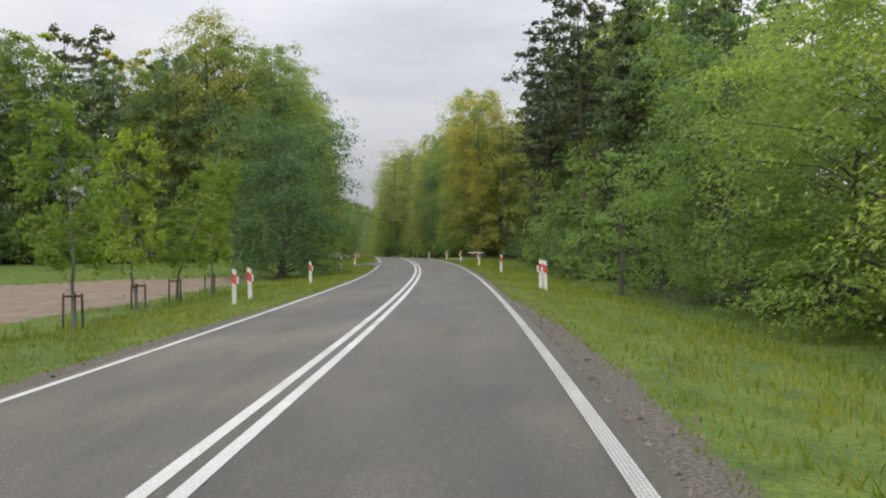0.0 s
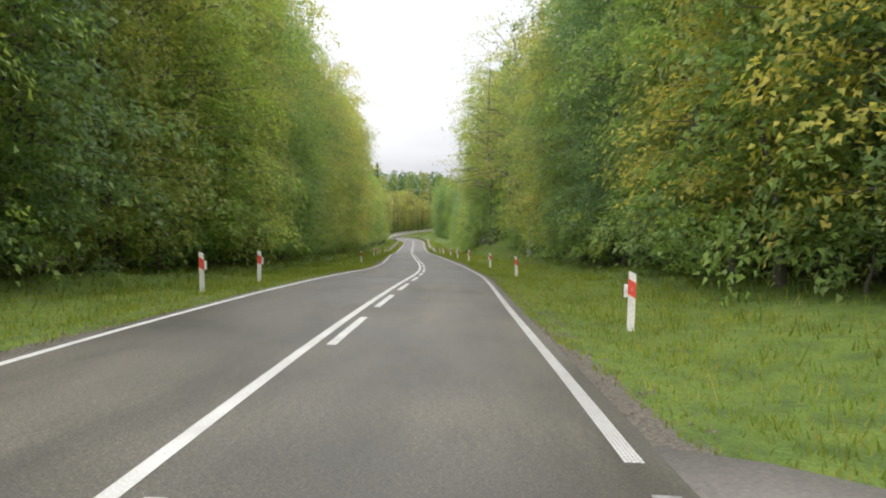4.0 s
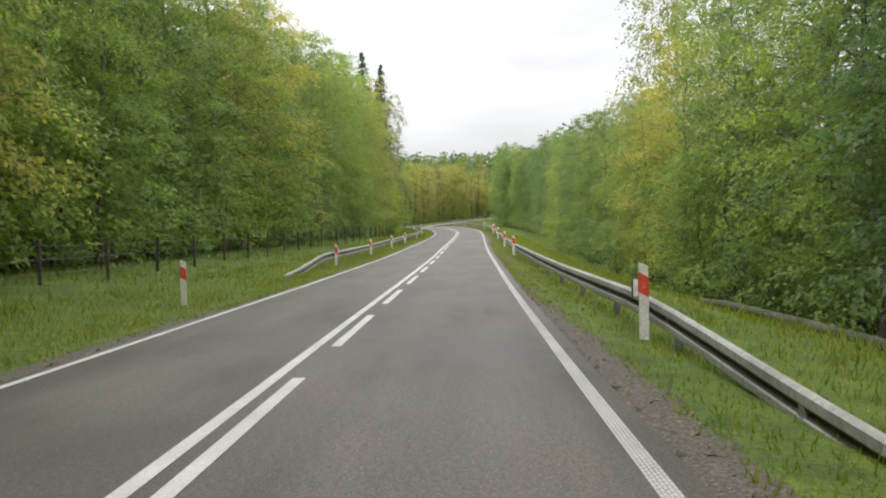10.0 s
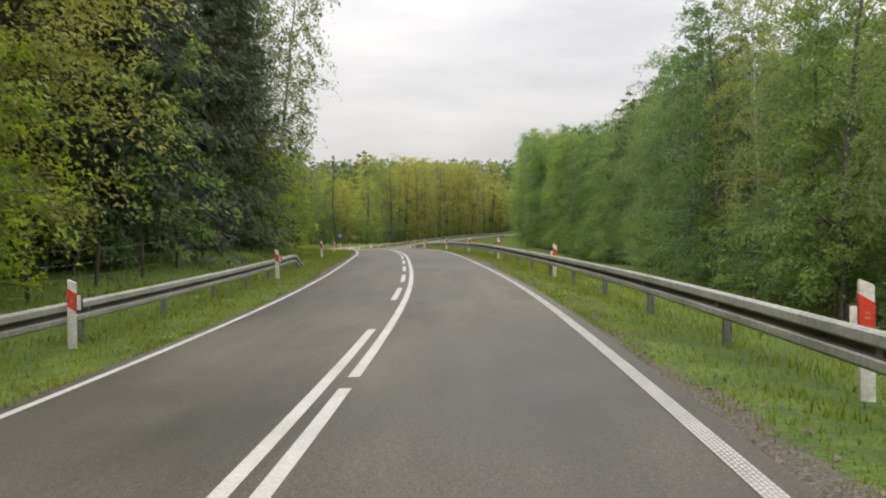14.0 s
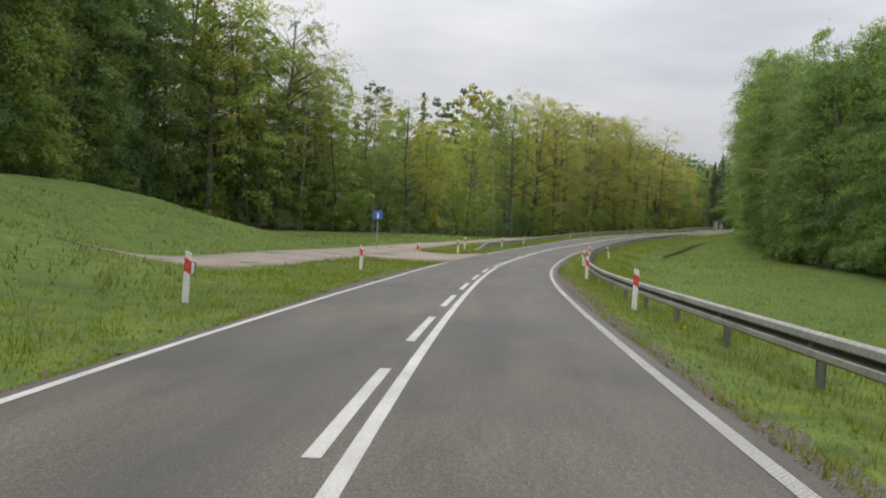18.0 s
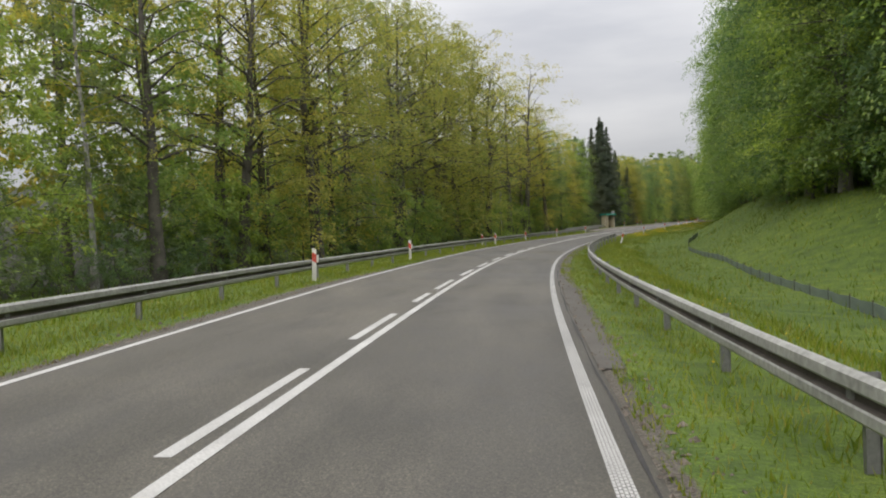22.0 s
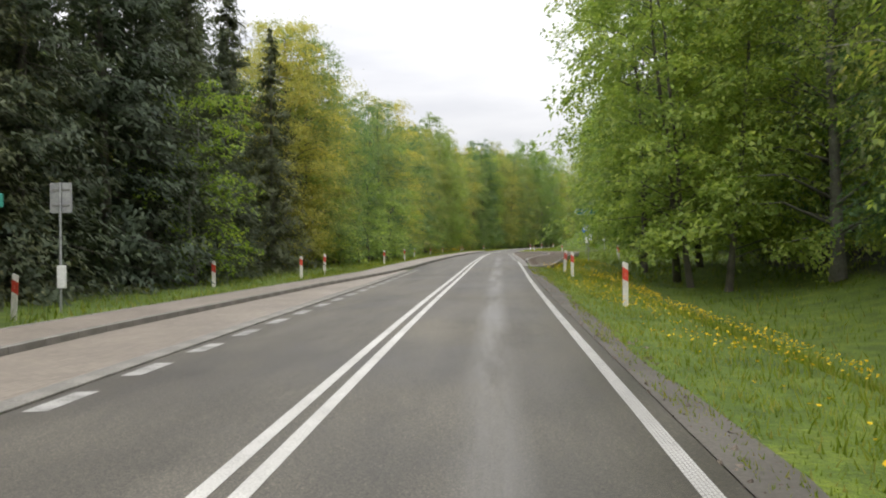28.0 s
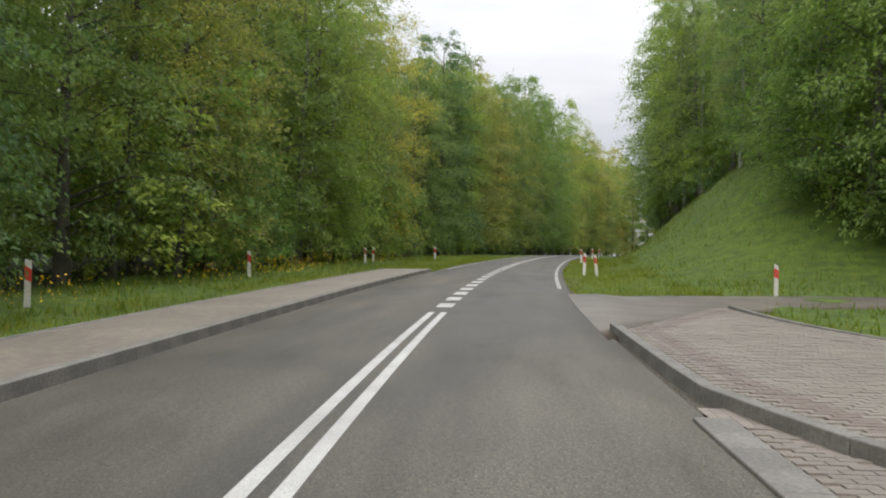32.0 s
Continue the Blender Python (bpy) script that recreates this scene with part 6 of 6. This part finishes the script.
def flowers(name, label, n, s0, s1, l0, l1, seed, high):
    """Small yellow flower heads on stems, as short five-sided cups."""
    g = np.random.default_rng(seed)
    s, l = g.uniform(s0, s1, n), g.uniform(l0, l1, n)
    clump = np.sin(s * 0.9 + 2 * np.sin(l * 1.3)) + np.sin(l * 1.9 + s * 0.31)
    keep = ~paved(s, l) & (clump > g.uniform(-1.5, 1.6, n))
    s, l = s[keep], l[keep]
    k = len(s)
    p = place(s, l, 0) + np.stack([0 * s, 0 * s, g.uniform(high * 0.5, high, k)], 1)
    r = g.uniform(0.012, 0.024, k)
    a = np.linspace(0, 2 * np.pi, 5, endpoint=False)
    tilt = g.normal(0, 0.4, (k, 2))
    ring = p[:, None] + r[:, None, None] * np.stack([np.cos(a)[None] + 0 * r[:, None], np.sin(a)[None] + 0 * r[:, None], np.cos(a)[None] * tilt[:, :1] + np.sin(a)[None] * tilt[:, 1:]], -1)
    low = p - [0, 0, 0.012]
    v = np.concatenate([ring, low[:, None]], 1).reshape(-1, 3)
    b = np.arange(k)[:, None] * 6
    f = np.concatenate([np.stack([b[:, 0] + i, b[:, 0] + (i + 1) % 5, b[:, 0] + 5], 1) for i in range(5)])
    ob = new(name, mesh_of(name, v, f, [M["petal"]]))
    return tagged(ob, label, "flowers", kind="stuff")


flowers("dandelions", "yellow dandelions thick in the verge grass", 9000, 612, 722, 3.7, 7.0, 21, 0.3)
flowers("dandelions", "scattered yellow dandelions in the verge grass", 1600, 120, 604, 3.9, 8, 22, 0.25)
flowers("yellow_blossom", "tall yellow blossom along the footway", 1500, 772, 812, -7.0, -5.6, 23, 0.9)


def pebbles(n, seed):
    g = np.random.default_rng(seed)
    s = g.uniform(-5, 800, n)
    l = (2.92 + g.uniform(0, 1, n) ** 1.4 * (0.42 + 0.25 * span(s, 262, 330) + 0.2 * np.sin(s * 0.33) ** 2)) * np.where(g.uniform(0, 1, n) < 0.35, -1, 1)
    keep = ~((s > 84) & (s < 99) & (l > 0)) & ~((s > 646) & (s < 805) & (l < 0)) & ~((s > 711) & (s < 792) & (l > 0)) & ~((s > 474) & (s < 491) & (l < 0))
    s, l = s[keep], l[keep]
    k = len(s)
    r = (0.009 + 0.042 * g.uniform(0, 1, k) ** 3)[:, None]
    p = place(s, l, 0.0)
    dirs = np.array([[1, 0, 0], [-0.5, 0.87, 0], [-0.5, -0.87, 0], [0, 0, 0.8]])
    v = p[:, None] + r[:, None] * (dirs[None] + g.normal(0, 0.25, (k, 4, 3)))
    b = np.arange(k) * 4
    f = np.concatenate([np.stack([b + i, b + j, b + 3], 1) for i, j in ((0, 1), (1, 2), (2, 0))])
    ob = new("pebbles", mesh_of("pebbles", v.reshape(-1, 3), f, [M["gravel"]]))
    return tagged(ob, "loose grey pebbles along the asphalt's edge", "pebbles", kind="stuff")


pebbles(34000, 31)


# ---------------------------------------------------------------- paving bricks of the bay and footway
def paving(parent, s0, s1, inner, outer, up, near, mat_of, seed):
    """Bricks 20 by 10 cm: those in the stretch 'near' as pieces, the rest joined."""
    g = np.random.default_rng(seed)
    mesh = {}
    vs, fs, ms, n, made = [], [], [], 0, 0
    corner = np.array([[-1, -1], [1, -1], [1, 1], [-1, 1]])
    quad = np.array([[4, 5, 6, 7], [0, 1, 5, 4], [1, 2, 6, 5], [2, 3, 7, 6], [3, 0, 4, 7]])
    for i, s in enumerate(np.arange(s0, s1, 0.104)):
        a, b = inner(s), outer(s)
        l = a + 0.1 + (i % 2) * 0.1
        while l < b - 0.08:
            lift = float(up(s)) + g.normal(0, 0.0018)
            c = on_road(np.array(s), np.array(l), 0)
            h = float(axis(s)[3])
            mi = mat_of(s, l - a, b - l)
            if near(s, l) and made < 300:
                key = mi
                if key not in mesh:
                    bm = box(-0.098, -0.049, -0.04, 0.098, 0.049, 0.0)
                    mesh[key] = bpy.data.meshes.new("brick")
                    bm.to_mesh(mesh[key])
                    bm.free()
                    mesh[key].materials.append(M[("paver", "paver_red")[mi]])
                ob = part("brick", mesh[key], parent)
                ob.matrix_basis = Matrix.Translation((c[0], c[1], c[2] + lift)) @ Matrix.Rotation(h, 4, "Z")
                made += 1
            else:
                xy = corner * [0.0975, 0.0485]
                cs, sn = np.cos(h), np.sin(h)
                w = np.stack([xy[:, 0] * cs - xy[:, 1] * sn, xy[:, 0] * sn + xy[:, 1] * cs], 1) + c[:2]
                vs.append(np.concatenate([np.column_stack([w, np.full(4, c[2] + lift - 0.03)]), np.column_stack([w, np.full(4, c[2] + lift)])]))
                fs.append(quad + n)
                ms.append(np.full(5, mi))
                n += 8
            l += 0.204
    if vs:
        ob = new("bricks", mesh_of("bricks", np.concatenate(vs), np.concatenate(fs), [M["paver"], M["paver_red"]], np.concatenate(ms)))
        ob.parent = parent
        tagged(ob, kind="stuff")


paving(walk_floor, 713, 783, lambda s: line_at(WALK_INNER, s) + 0.09, lambda s: line_at(WALK_RIGHT, s) - 0.05, lambda s: walk_up(s) + 0.016, lambda s, l: 773.5 < s < 781, lambda s, a, b: 1 if 0.15 < a < 0.5 else 0, 5)
paving(bay_floor, 722, 772, lambda s: 3.09, lambda s: max(3.1, line_at(RIGHT_BAY, s) - 0.08), lambda s: 0.02, lambda s, l: 742 < s < 748 and l < 5, lambda s, a, b: 0, 6)
